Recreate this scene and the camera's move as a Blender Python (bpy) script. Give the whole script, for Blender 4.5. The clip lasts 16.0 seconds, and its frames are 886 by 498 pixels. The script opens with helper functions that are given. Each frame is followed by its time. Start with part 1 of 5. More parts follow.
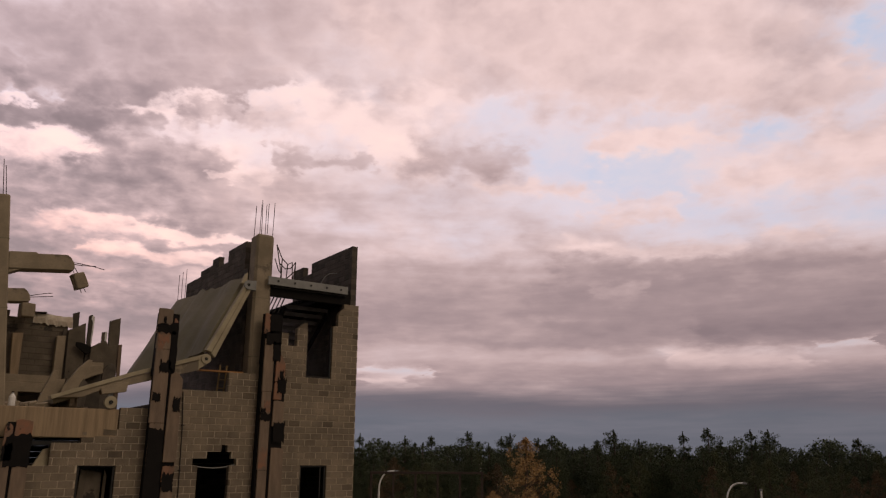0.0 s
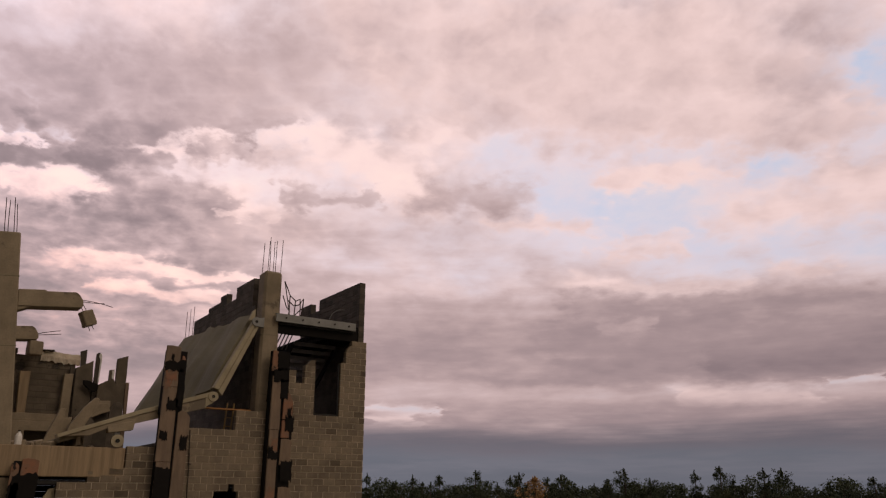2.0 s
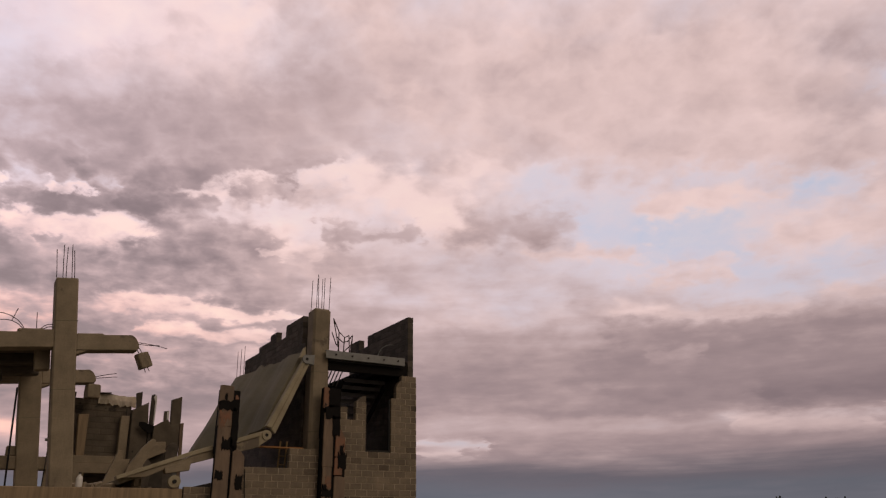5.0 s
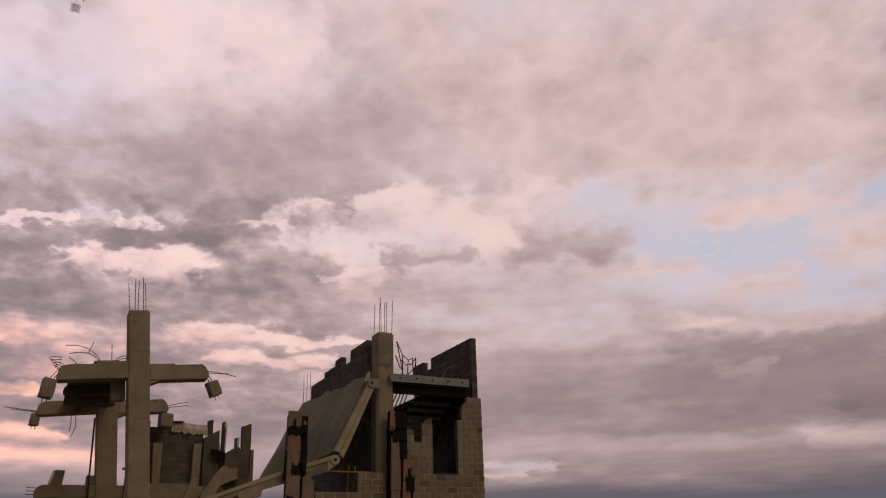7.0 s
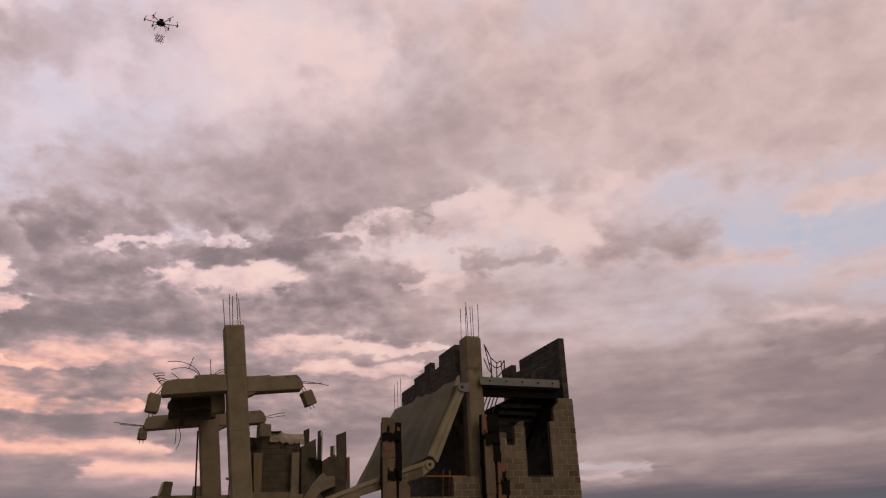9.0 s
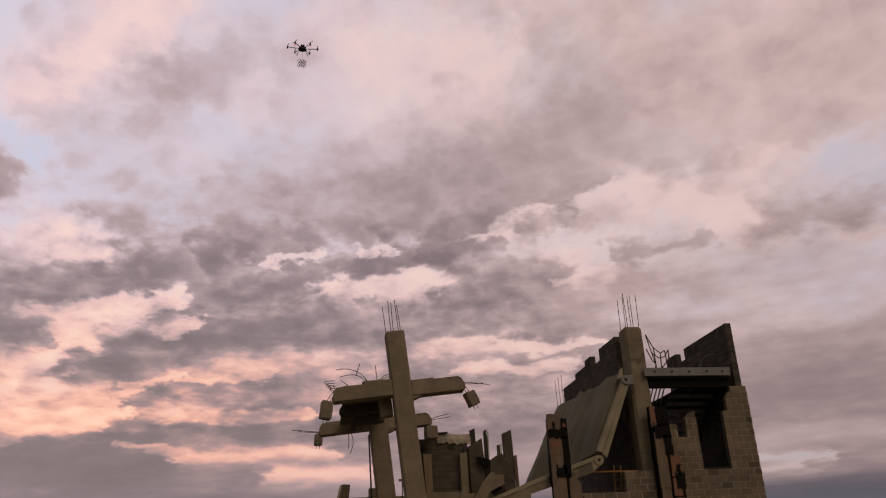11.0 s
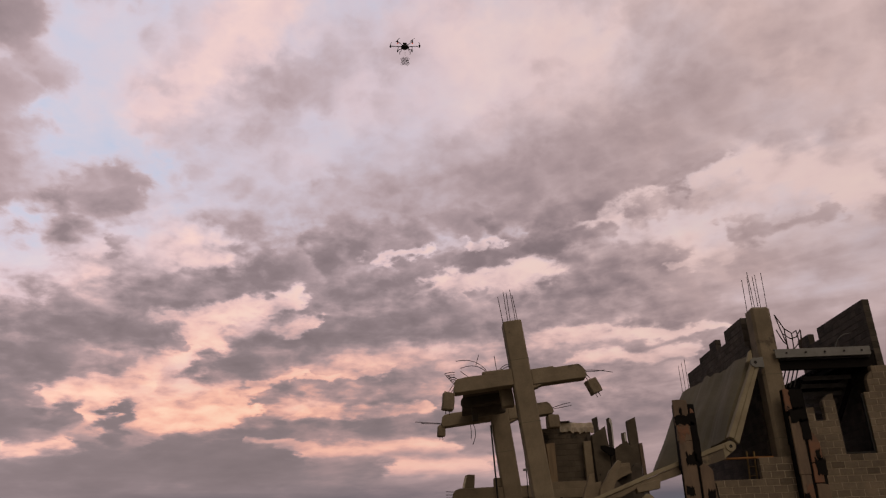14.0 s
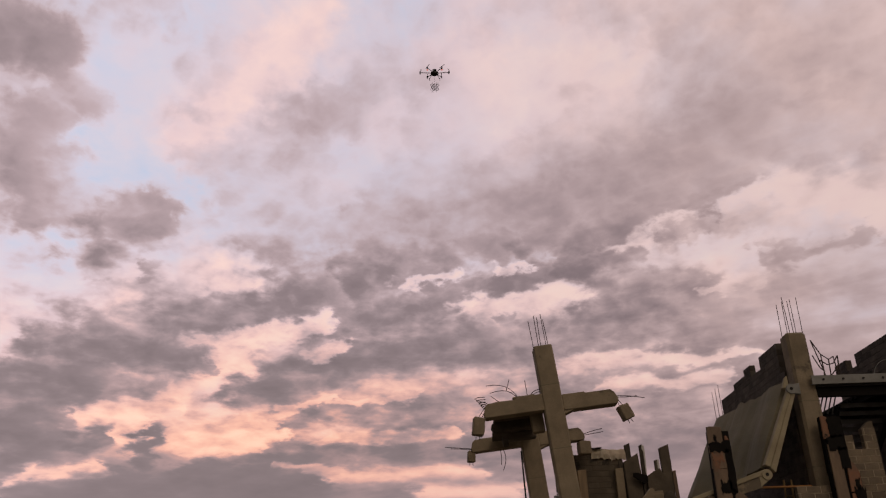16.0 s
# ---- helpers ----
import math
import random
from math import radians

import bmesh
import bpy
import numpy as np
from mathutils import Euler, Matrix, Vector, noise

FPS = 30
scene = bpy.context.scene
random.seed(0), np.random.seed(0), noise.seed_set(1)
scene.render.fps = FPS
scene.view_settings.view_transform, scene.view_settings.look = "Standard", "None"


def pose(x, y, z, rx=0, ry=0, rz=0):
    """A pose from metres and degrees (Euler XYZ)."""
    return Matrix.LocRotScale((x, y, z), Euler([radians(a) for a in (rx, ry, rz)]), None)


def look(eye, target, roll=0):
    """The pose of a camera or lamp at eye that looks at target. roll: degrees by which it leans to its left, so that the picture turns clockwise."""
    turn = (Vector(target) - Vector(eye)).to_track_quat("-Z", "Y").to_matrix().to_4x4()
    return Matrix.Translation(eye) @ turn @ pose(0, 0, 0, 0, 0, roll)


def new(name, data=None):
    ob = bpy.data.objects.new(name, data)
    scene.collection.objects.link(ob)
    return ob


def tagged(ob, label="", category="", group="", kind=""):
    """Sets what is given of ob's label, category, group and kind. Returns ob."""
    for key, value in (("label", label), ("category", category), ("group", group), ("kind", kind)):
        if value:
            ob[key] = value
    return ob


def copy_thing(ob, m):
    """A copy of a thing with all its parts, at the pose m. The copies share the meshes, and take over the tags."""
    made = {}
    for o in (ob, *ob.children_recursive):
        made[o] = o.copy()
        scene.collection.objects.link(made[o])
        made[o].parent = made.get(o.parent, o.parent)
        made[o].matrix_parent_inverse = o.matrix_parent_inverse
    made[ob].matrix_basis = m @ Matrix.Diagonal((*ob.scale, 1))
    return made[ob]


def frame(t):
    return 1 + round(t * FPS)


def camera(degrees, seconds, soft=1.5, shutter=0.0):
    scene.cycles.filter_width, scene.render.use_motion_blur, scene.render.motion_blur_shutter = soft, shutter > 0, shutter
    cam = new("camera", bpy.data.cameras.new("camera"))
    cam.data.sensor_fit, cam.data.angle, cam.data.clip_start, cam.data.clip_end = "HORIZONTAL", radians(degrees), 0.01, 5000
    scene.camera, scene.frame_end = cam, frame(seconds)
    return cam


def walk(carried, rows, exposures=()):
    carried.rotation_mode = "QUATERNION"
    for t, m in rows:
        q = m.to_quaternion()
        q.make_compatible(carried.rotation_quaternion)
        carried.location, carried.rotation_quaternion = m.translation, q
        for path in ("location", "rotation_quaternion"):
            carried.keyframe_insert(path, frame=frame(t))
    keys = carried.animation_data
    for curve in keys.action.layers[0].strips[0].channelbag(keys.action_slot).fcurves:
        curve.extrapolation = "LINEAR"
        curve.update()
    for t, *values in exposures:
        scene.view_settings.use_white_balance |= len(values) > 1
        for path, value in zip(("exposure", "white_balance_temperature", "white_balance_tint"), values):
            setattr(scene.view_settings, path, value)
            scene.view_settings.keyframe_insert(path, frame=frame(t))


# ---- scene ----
cam = camera(58.76, 16.0, soft=1.25)
# seconds, place, yaw to the left of +y, pitch up, roll
ROWS = [
    (0.0, 0.0, 0.0, 6.0, -35.0, 14.9, 0.3),
    (0.5, -0.012, 0.01, 5.991, -34.9, 15.44, 0.25),
    (1.0, -0.009, 0.035, 5.992, -34.69, 16.13, 0.19),
    (1.5, -0.015, 0.027, 5.989, -34.57, 16.89, 0.17),
    (2.0, -0.022, 0.037, 5.975, -34.48, 17.58, 0.18),
    (2.5, -0.038, 0.039, 5.969, -34.43, 18.22, 0.19),
    (3.0, -0.058, 0.039, 5.965, -34.34, 18.77, 0.09),
    (5.5, -0.171, 0.102, 5.955, -30.23, 20.47, -0.99),
    (6.0, -0.184, 0.102, 5.947, -29.21, 21.09, -1.17),
    (6.5, -0.2, 0.112, 5.946, -28.1, 21.45, -1.27),
    (7.0, -0.216, 0.118, 5.945, -26.84, 21.58, -1.43),
    (7.5, -0.23, 0.136, 5.939, -25.55, 21.66, -1.68),
    (8.0, -0.238, 0.15, 5.93, -24.3, 21.59, -1.81),
    (8.5, -0.267, 0.164, 5.929, -22.84, 21.55, -1.97),
    (9.0, -0.291, 0.156, 5.925, -20.59, 22.04, -2.21),
    (9.5, -0.312, 0.176, 5.924, -17.54, 22.57, -2.42),
    (12.0, -0.461, 0.24, 5.902, -5.17, 22.29, -2.56),
    (12.5, -0.492, 0.227, 5.89, -3.94, 22.65, -2.52),
    (13.0, -0.503, 0.231, 5.88, -3.18, 22.48, -2.72),
    (13.5, -0.52, 0.252, 5.887, -1.88, 21.99, -2.63),
    (14.0, -0.531, 0.25, 5.881, -0.56, 22.12, -2.36),
    (14.5, -0.54, 0.241, 5.877, 0.66, 22.7, -2.11),
    (15.0, -0.556, 0.227, 5.861, 1.26, 23.43, -1.69),
    (15.5, -0.579, 0.213, 5.853, 1.46, 23.76, -1.64),
    (16.0, -0.597, 0.202, 5.847, 1.59, 23.99, -1.54),
]
walk(cam, [(t, pose(x, y, z, 90 + pitch, 0, yaw) @ pose(0, 0, 0, 0, 0, roll)) for t, x, y, z, yaw, pitch, roll in ROWS],
     [(0.0, 0.27), (3.0, 0.23), (6.0, 0.04), (9.0, -0.08), (13.0, -0.22), (16.0, -0.15)])

# ---------------------------------------------------------------- light
SUN_EL, SUN_AZ = 3.0, -28.0          # a low sun behind the clouds, left of the ruin
# added fill lamp from behind right for the fronts; not the low sun above
front_fill = new("front_fill", bpy.data.lights.new("front_fill", "SUN"))
front_fill.data.energy, front_fill.data.angle, front_fill.data.color = 0.45, radians(25), (1.0, 0.80, 0.62)
front_fill.matrix_world = look((0, 0, 60), (-26, 74, 0))


def build_sky():
    """Dusk sky: clear gaps, and one layer of cloud streets seen in perspective."""
    world = bpy.data.worlds.new("dusk_sky")
    scene.world = world
    world.use_nodes = True
    nt = world.node_tree
    N, L = nt.nodes, nt.links
    bg = N["Background"]

    def put(sock, v):
        if hasattr(v, "is_output"):
            L.new(v, sock)
        else:
            sock.default_value = v

    def mth(op, a, b=0.0, c=0.0, clamp=False):
        n = N.new("ShaderNodeMath")
        n.operation, n.use_clamp = op, clamp
        put(n.inputs[0], a), put(n.inputs[1], b), put(n.inputs[2], c)
        return n.outputs[0]

    def mix(f, a, b):
        n = N.new("ShaderNodeMix")
        n.data_type = "RGBA"
        put(n.inputs[0], f), put(n.inputs[6], a), put(n.inputs[7], b)
        return n.outputs[2]

    def step(x, lo, hi):
        n = N.new("ShaderNodeMapRange")
        n.interpolation_type = "SMOOTHSTEP"
        put(n.inputs[0], x), put(n.inputs[1], lo), put(n.inputs[2], hi)
        return n.outputs[0]

    def combine(x, y, z=0.0):
        n = N.new("ShaderNodeCombineXYZ")
        put(n.inputs[0], x), put(n.inputs[1], y), put(n.inputs[2], z)
        return n.outputs[0]

    def fbm(vec, scale, detail=6.0, rough=0.55, seed=0.0, warp=0.0):
        n = N.new("ShaderNodeTexNoise")
        n.noise_dimensions = "3D"
        off = N.new("ShaderNodeVectorMath")
        off.operation = "ADD"
        L.new(vec, off.inputs[0])
        off.inputs[1].default_value = (seed * 3.1, seed * 1.7, seed)
        L.new(off.outputs[0], n.inputs["Vector"])
        n.inputs["Scale"].default_value, n.inputs["Detail"].default_value = scale, detail
        n.inputs["Roughness"].default_value, n.inputs["Distortion"].default_value = rough, warp
        return n.outputs[0]

    def billow(vec, scale, seed):
        """Round heads of cloud, between about 0.3 and 0.7."""
        n = N.new("ShaderNodeTexVoronoi")
        n.voronoi_dimensions, n.feature, n.normalize = "3D", "SMOOTH_F1", True
        off = N.new("ShaderNodeVectorMath")
        off.operation = "ADD"
        L.new(vec, off.inputs[0])
        off.inputs[1].default_value = (seed * 3.1, seed * 1.7, seed)
        L.new(off.outputs[0], n.inputs["Vector"])
        for name, value in (("Scale", scale), ("Detail", 2.5), ("Roughness", 0.42), ("Lacunarity", 2.2), ("Smoothness", 0.35)):
            n.inputs[name].default_value = value
        return mth("SUBTRACT", 0.85, mth("MULTIPLY", n.outputs["Distance"], 0.95))

    tex = N.new("ShaderNodeTexCoord")
    sep = N.new("ShaderNodeSeparateXYZ")
    L.new(tex.outputs["Generated"], sep.inputs[0])
    dx, dy, dz = sep.outputs
    up = mth("MAXIMUM", dz, 0.0)

    def streets(haze):
        """Places on the cloud layer, along and across its streets."""
        den = mth("ADD", up, haze)
        px, py = mth("DIVIDE", dx, den), mth("DIVIDE", dy, den)
        return (mth("SUBTRACT", mth("MULTIPLY", px, 0.866), mth("MULTIPLY", py, 0.5)), mth("ADD", mth("MULTIPLY", px, 0.5), mth("MULTIPLY", py, 0.866)))

    v = streets(0.12)[1]
    un, vn = streets(0.34)
    az = mth("ARCTAN2", dx, dy)
    el = mth("ARCSINE", dz)
    # the sky in degrees, drawn out flat towards the horizon as clouds are
    high_deg = mth("MULTIPLY", mth("MAXIMUM", el, 0.0), 57.2958)
    rise = mth("ADD", mth("MULTIPLY", mth("LOGARITHM", mth("ADD", high_deg, 3.0), 2.71828), 20.0), mth("MULTIPLY", high_deg, 0.75))
    flat = combine(mth("MULTIPLY", az, 51.6), rise, 0.0)
    low = fbm(flat, 0.05, 2, 0.5, 1.0)
    mid = fbm(flat, 0.13, 5, 0.52, 2.0, 0.3)
    bent = N.new("ShaderNodeVectorMath")
    bent.operation = "ADD"
    L.new(flat, bent.inputs[0])
    L.new(combine(mth("MULTIPLY", mth("SUBTRACT", mid, 0.5), 5.0), mth("MULTIPLY", mth("SUBTRACT", fbm(flat, 0.5, 4, 0.5, 4.0), 0.5), 3.0)), bent.inputs[1])
    puffs = billow(bent.outputs[0], 0.30, 3.0)
    streak = fbm(combine(mth("MULTIPLY", un, 0.3), mth("MULTIPLY", vn, 1.8)), 3.2, 6, 0.55, 5.0, 0.3)
    vw = mth("ADD", v, mth("MULTIPLY", mth("SUBTRACT", mid, 0.5), mth("MULTIPLY", v, 0.24)))
    w = mth("DIVIDE", vw, mth("ADD", vw, 2.0))

    def ramp(fac, stops, log=True):
        n = N.new("ShaderNodeValToRGB")
        n.color_ramp.interpolation = "LINEAR"
        el = n.color_ramp.elements
        while len(el) > 1:
            el.remove(el[-1])
        for k, (p, g) in enumerate(stops):
            at = p / (p + 2.0) if log else p
            e = el[0] if k == 0 else el.new(at)
            e.position = at
            e.color = (*g, 1) if hasattr(g, "__len__") else (g, g, g, 1)
        L.new(fac, n.inputs[0])
        return n.outputs[0]

    wob = fbm(flat, 0.17, 5, 0.6, 11.0, 0.2)
    # places in the sky in degrees, frayed by the puffs
    fine = fbm(flat, 0.60, 6, 0.50, 13.0, 0.2)
    strips = fbm(combine(mth("MULTIPLY", dx, 4.5), mth("MULTIPLY", dz, 26.0)), 1.0, 6, 0.58, 19.0, 0.3)
    fray = mth("ADD", mth("MULTIPLY", mth("SUBTRACT", wob, 0.5), 2.6), mth("MULTIPLY", mth("SUBTRACT", fine, 0.5), 4.0))
    lift = mth("ADD", mth("MULTIPLY", mth("SUBTRACT", mid, 0.5), 1.8), mth("MULTIPLY", mth("SUBTRACT", puffs, 0.5), 4.0))
    lift = mth("ADD", lift, mth("MULTIPLY", mth("SUBTRACT", fbm(flat, 0.9, 5, 0.5, 23.0, 0.2), 0.5), 2.4))
    flatter = mth("ADD", 0.22, mth("MULTIPLY", step(el, radians(5), radians(24)), 0.78))
    ca = mth("ADD", mth("MULTIPLY", az, 57.2958 * 0.9), mth("MULTIPLY", fray, 1.15))
    ce = mth("ADD", mth("MULTIPLY", el, 57.2958), mth("MULTIPLY", lift, flatter))

    def bank_group(firm):
        """A group of nodes that draws the cover of the sky towards a level along one line."""
        gt = bpy.data.node_groups.new("firm_cloud" if firm else "soft_veil", "ShaderNodeTree")
        names = ("across", "up", "cover", "blue", "a0", "e0", "da", "de", "ka", "ke", "width", "level", "strength", "blue_width", "blue_level", "blue_strength")
        for name in names:
            gt.interface.new_socket(name, in_out="INPUT", socket_type="NodeSocketFloat")
        for name in ("cover", "blue"):
            gt.interface.new_socket(name, in_out="OUTPUT", socket_type="NodeSocketFloat")
        src, out = gt.nodes.new("NodeGroupInput"), gt.nodes.new("NodeGroupOutput")
        v = {name: src.outputs[k] for k, name in enumerate(names)}

        def op(kind, a, b, clamp=False):
            n = gt.nodes.new("ShaderNodeMath")
            n.operation, n.use_clamp = kind, clamp
            for k, x in enumerate((a, b)):
                if hasattr(x, "is_output"):
                    gt.links.new(x, n.inputs[k])
                else:
                    n.inputs[k].default_value = x
            return n.outputs[0]

        # a trace of the cover in both keeps the clouds in order, one after the other
        trace = op("MULTIPLY", v["cover"], 0.00001)
        a, b = op("SUBTRACT", op("ADD", v["across"], trace), v["a0"]), op("SUBTRACT", op("ADD", v["up"], trace), v["e0"])
        t = op("ADD", op("MULTIPLY", a, v["ka"]), op("MULTIPLY", b, v["ke"]), True)
        x, y = op("SUBTRACT", a, op("MULTIPLY", t, v["da"])), op("SUBTRACT", b, op("MULTIPLY", t, v["de"]))
        r2 = op("ADD", op("MULTIPLY", x, x), op("MULTIPLY", y, y))
        q = op("MULTIPLY", r2, v["width"])
        if firm:
            q = op("MULTIPLY", q, q)
        g = op("MULTIPLY", op("POWER", 2.718, op("MULTIPLY", q, -1.0)), v["strength"])
        gt.links.new(op("ADD", v["cover"], op("MULTIPLY", g, op("SUBTRACT", v["level"], v["cover"]))), out.inputs[0])
        h = op("MULTIPLY", op("POWER", 2.718, op("MULTIPLY", op("MULTIPLY", r2, v["blue_width"]), -1.0)), v["blue_strength"])
        gt.links.new(op("ADD", v["blue"], op("MULTIPLY", h, op("SUBTRACT", v["blue_level"], v["blue"]))), out.inputs[1])
        return gt

    groups = bank_group(False), bank_group(True)

    def bank(cover, blue, a0, e0, a1, e1, width, level, strength):
        """One long cloud or gap, which draws the cover towards its own level; gaps show the blue, lit veils hide it."""
        a0, a1 = a0 * 0.9, a1 * 0.9
        da, de = a1 - a0, e1 - e0
        k = da * da + de * de
        firm = width < 1.9 and 0.5 * (a0 + a1) < 24 and e0 > 8
        n = N.new("ShaderNodeGroup")
        n.node_tree = groups[firm]
        gap = level < 0.25
        values = (a0, e0, da, de, da / k, de / k, (0.70 if firm else 0.62) / (width * width), max(level, 0.30), strength,
                  (0.40 if gap else 0.62) / (width * width), (0.25 - level) * 9.0 + 0.25 if gap else 0.0, strength if level < 0.4 else 0.0)
        for sock, v in zip(n.inputs, (ca, ce, cover, blue) + values):
            put(sock, v)
        return n.outputs[0], n.outputs[1]

    cover = ramp(w, COVER)
    # how far the clear sky shows through the thin veils
    high = mth("MULTIPLY", step(el, radians(17), radians(26)), mth("SUBTRACT", 1.0, step(az, radians(-8), radians(12))))
    veil = fbm(flat, 0.11, 5, 0.55, 17.0, 0.4)
    blue = mth("ADD", mth("ADD", mth("ADD", 0.22, mth("MULTIPLY", high, 0.72)), mth("MULTIPLY", mth("MULTIPLY", step(az, radians(14), radians(34)), mth("SUBTRACT", 1.0, step(el, radians(15), radians(24)))), 0.30)), mth("MULTIPLY", mth("SUBTRACT", veil, 0.5), 2.2), clamp=True)
    for b in CORNER_CLOUDS + HIGH_CLOUDS + BROAD_BAND + STREETS + SECOND_STREET + LOW_CLOUDS + GLOW + MIDDLE_GAPS + RIGHT_BAND + PEACH_CLOUDS + SHELF_CLOUDS:
        cover, blue = bank(cover, blue, *b)
    # clouds are crisper towards the sunset, softer on the right
    left = mth("SUBTRACT", 1.0, step(az, radians(-2), radians(34)))
    crisp = mth("ADD", 0.26, mth("MULTIPLY", left, 0.16))
    calm = mth("MULTIPLY", mth("SUBTRACT", 1.0, left), mth("SUBTRACT", 1.0, step(el, radians(9), radians(17))))
    calm = mth("MAXIMUM", mth("MULTIPLY", calm, 0.5), mth("MULTIPLY", step(el, radians(24), radians(31)), 0.25))
    crisp = mth("MULTIPLY", crisp, mth("SUBTRACT", 1.0, calm))
    belt = mth("MULTIPLY", mth("MULTIPLY", step(el, radians(7), radians(11)), mth("SUBTRACT", 1.0, step(el, radians(22), radians(26)))), mth("SUBTRACT", 1.0, step(az, radians(8), radians(30))))
    puff = mth("ADD", mth("MULTIPLY", mth("SUBTRACT", mid, 0.5), 0.45), mth("MULTIPLY", mth("SUBTRACT", puffs, 0.5), 0.95))
    puff = mth("ADD", puff, mth("MULTIPLY", mth("SUBTRACT", streak, 0.5), 0.6))
    puff = mth("ADD", puff, mth("MULTIPLY", mth("SUBTRACT", low, 0.5), 0.15))
    low_belt = mth("MULTIPLY", mth("SUBTRACT", 1.0, step(el, radians(12), radians(22))), mth("SUBTRACT", 1.0, step(az, radians(14), radians(40))))
    crisp = mth("MULTIPLY", crisp, mth("SUBTRACT", 1.0, mth("MULTIPLY", low_belt, 0.45)))
    cover = mth("ADD", cover, mth("MULTIPLY", puff, crisp))
    curls = mth("ADD", mth("MULTIPLY", mth("SUBTRACT", fine, 0.5), 0.75), mth("MULTIPLY", mth("SUBTRACT", puffs, 0.5), 0.35))
    cover = mth("ADD", cover, mth("MULTIPLY", curls, mth("ADD", 0.12, mth("MULTIPLY", belt, 0.46))))
    deep = mth("MULTIPLY", mth("SUBTRACT", 1.0, step(el, radians(12), radians(22))), mth("SUBTRACT", 1.0, step(az, radians(14), radians(40))))
    cover = mth("ADD", cover, mth("MULTIPLY", mth("SUBTRACT", strips, 0.5), mth("ADD", mth("MULTIPLY", deep, 0.08), mth("MULTIPLY", mth("SUBTRACT", 1.0, step(el, radians(14), radians(26))), 0.24))))

    cover = mth("ADD", 0.46, mth("MULTIPLY", mth("SUBTRACT", cover, 0.46), mth("ADD", 1.06, mth("MULTIPLY", left, 0.14))))

    # the glow of the sunset lies low on the left
    ga = mth("DIVIDE", mth("SUBTRACT", az, radians(-13)), radians(29))
    ge = mth("DIVIDE", mth("SUBTRACT", el, radians(10.0)), radians(7.8))
    glow = mth("POWER", 2.718, mth("MULTIPLY", mth("ADD", mth("MULTIPLY", ga, ga), mth("MULTIPLY", ge, ge)), -1.0))
    warm = step(az, radians(-8), radians(26))

    sky = N.new("ShaderNodeTexSky")
    sky.sky_type, sky.sun_disc = "NISHITA", False
    sky.sun_elevation, sky.sun_rotation = radians(SUN_EL), radians(SUN_AZ)
    sk = N.new("ShaderNodeVectorMath")
    sk.operation = "SCALE"
    L.new(sky.outputs[0], sk.inputs[0])
    sk.inputs[3].default_value = 0.10
    cool = ramp(cover, COOL, False)
    rosy = ramp(cover, ROSY, False)
    tan = ramp(cover, TAN, False)
    col = mix(warm, cool, tan)
    thin = mth("SUBTRACT", 1.0, step(cover, 0.26, 0.58))
    clear_sky = mix(step(el, radians(5), radians(17)), (0.33, 0.40, 0.50, 1), (0.53, 0.58, 0.735, 1))
    col = mix(mth("MULTIPLY", mth("MULTIPLY", blue, thin), mth("ADD", 0.80, mth("MULTIPLY", mth("SUBTRACT", wob, 0.5), 1.2)), clamp=True), col, clear_sky)
    col = mix(mth("MULTIPLY", glow, mth("SUBTRACT", 1.0, mth("MULTIPLY", mth("MULTIPLY", blue, thin), 0.7))), col, rosy)
    clear = mth("MULTIPLY", mth("SUBTRACT", 1.0, step(cover, 0.1, 0.4)), 0.06)
    col = mix(clear, col, sk.outputs[0])
    # the blue-grey bank over the horizon
    lows = fbm(combine(mth("MULTIPLY", az, 1.6), mth("MULTIPLY", el, 16.0)), 1.6, 6, 0.6, 8.0, 0.3)
    edge = mth("ADD", el, mth("MULTIPLY", mth("SUBTRACT", lows, 0.5), 0.06))
    lowf = mth("SUBTRACT", 1.0, step(edge, radians(3.6), radians(5.9)))
    stripe = step(edge, radians(2.6), radians(4.0))
    lowc = mix(step(lows, 0.42, 0.66), (0.112, 0.122, 0.152, 1), (0.148, 0.150, 0.182, 1))
    lowc = mix(mth("MULTIPLY", stripe, 0.85), lowc, (0.122, 0.108, 0.130, 1))
    col = mix(mth("MULTIPLY", lowf, 0.92), col, lowc)
    # the sky is brighter towards the sunset
    gain = mth("POWER", 2.0, mth("SUBTRACT", 0.094, mth("MULTIPLY", az, 0.30)))
    lit = N.new("ShaderNodeVectorMath")
    lit.operation = "SCALE"
    L.new(col, lit.inputs[0])
    L.new(gain, lit.inputs[3])
    col = lit.outputs[0]
    # the far side of the sky is duller: the sun has set in front
    ahead = step(mth("ADD", mth("MULTIPLY", dx, 0.35), mth("MULTIPLY", dy, 0.94)), 0.0, 0.55)
    # unseen warm brightening behind right, added to light the ruin's fronts
    facing = step(mth("SUBTRACT", mth("MULTIPLY", dx, 0.62), mth("MULTIPLY", dy, 0.78)), -0.1, 1.0)
    dull = mix(step(mid, 0.4, 0.6), (0.110, 0.096, 0.090, 1), (0.145, 0.124, 0.112, 1))
    dull = mix(facing, dull, (0.418, 0.330, 0.268, 1))
    col = mix(ahead, dull, col)
    L.new(col, bg.inputs[0])
    bg.inputs[1].default_value = 1.0


# cover of the cloud layer across the streets, near to far
COVER = [(0.0, 0.36), (0.5, 0.36), (0.9, 0.36), (1.08, 0.36), (1.22, 0.45), (1.38, 0.50),
         (1.55, 0.45), (1.78, 0.34), (2.0, 0.36), (2.3, 0.42), (2.55, 0.52), (3.2, 0.58), (3.7, 0.55), (4.3, 0.54), (5.0, 0.58), (9.0, 0.7)]
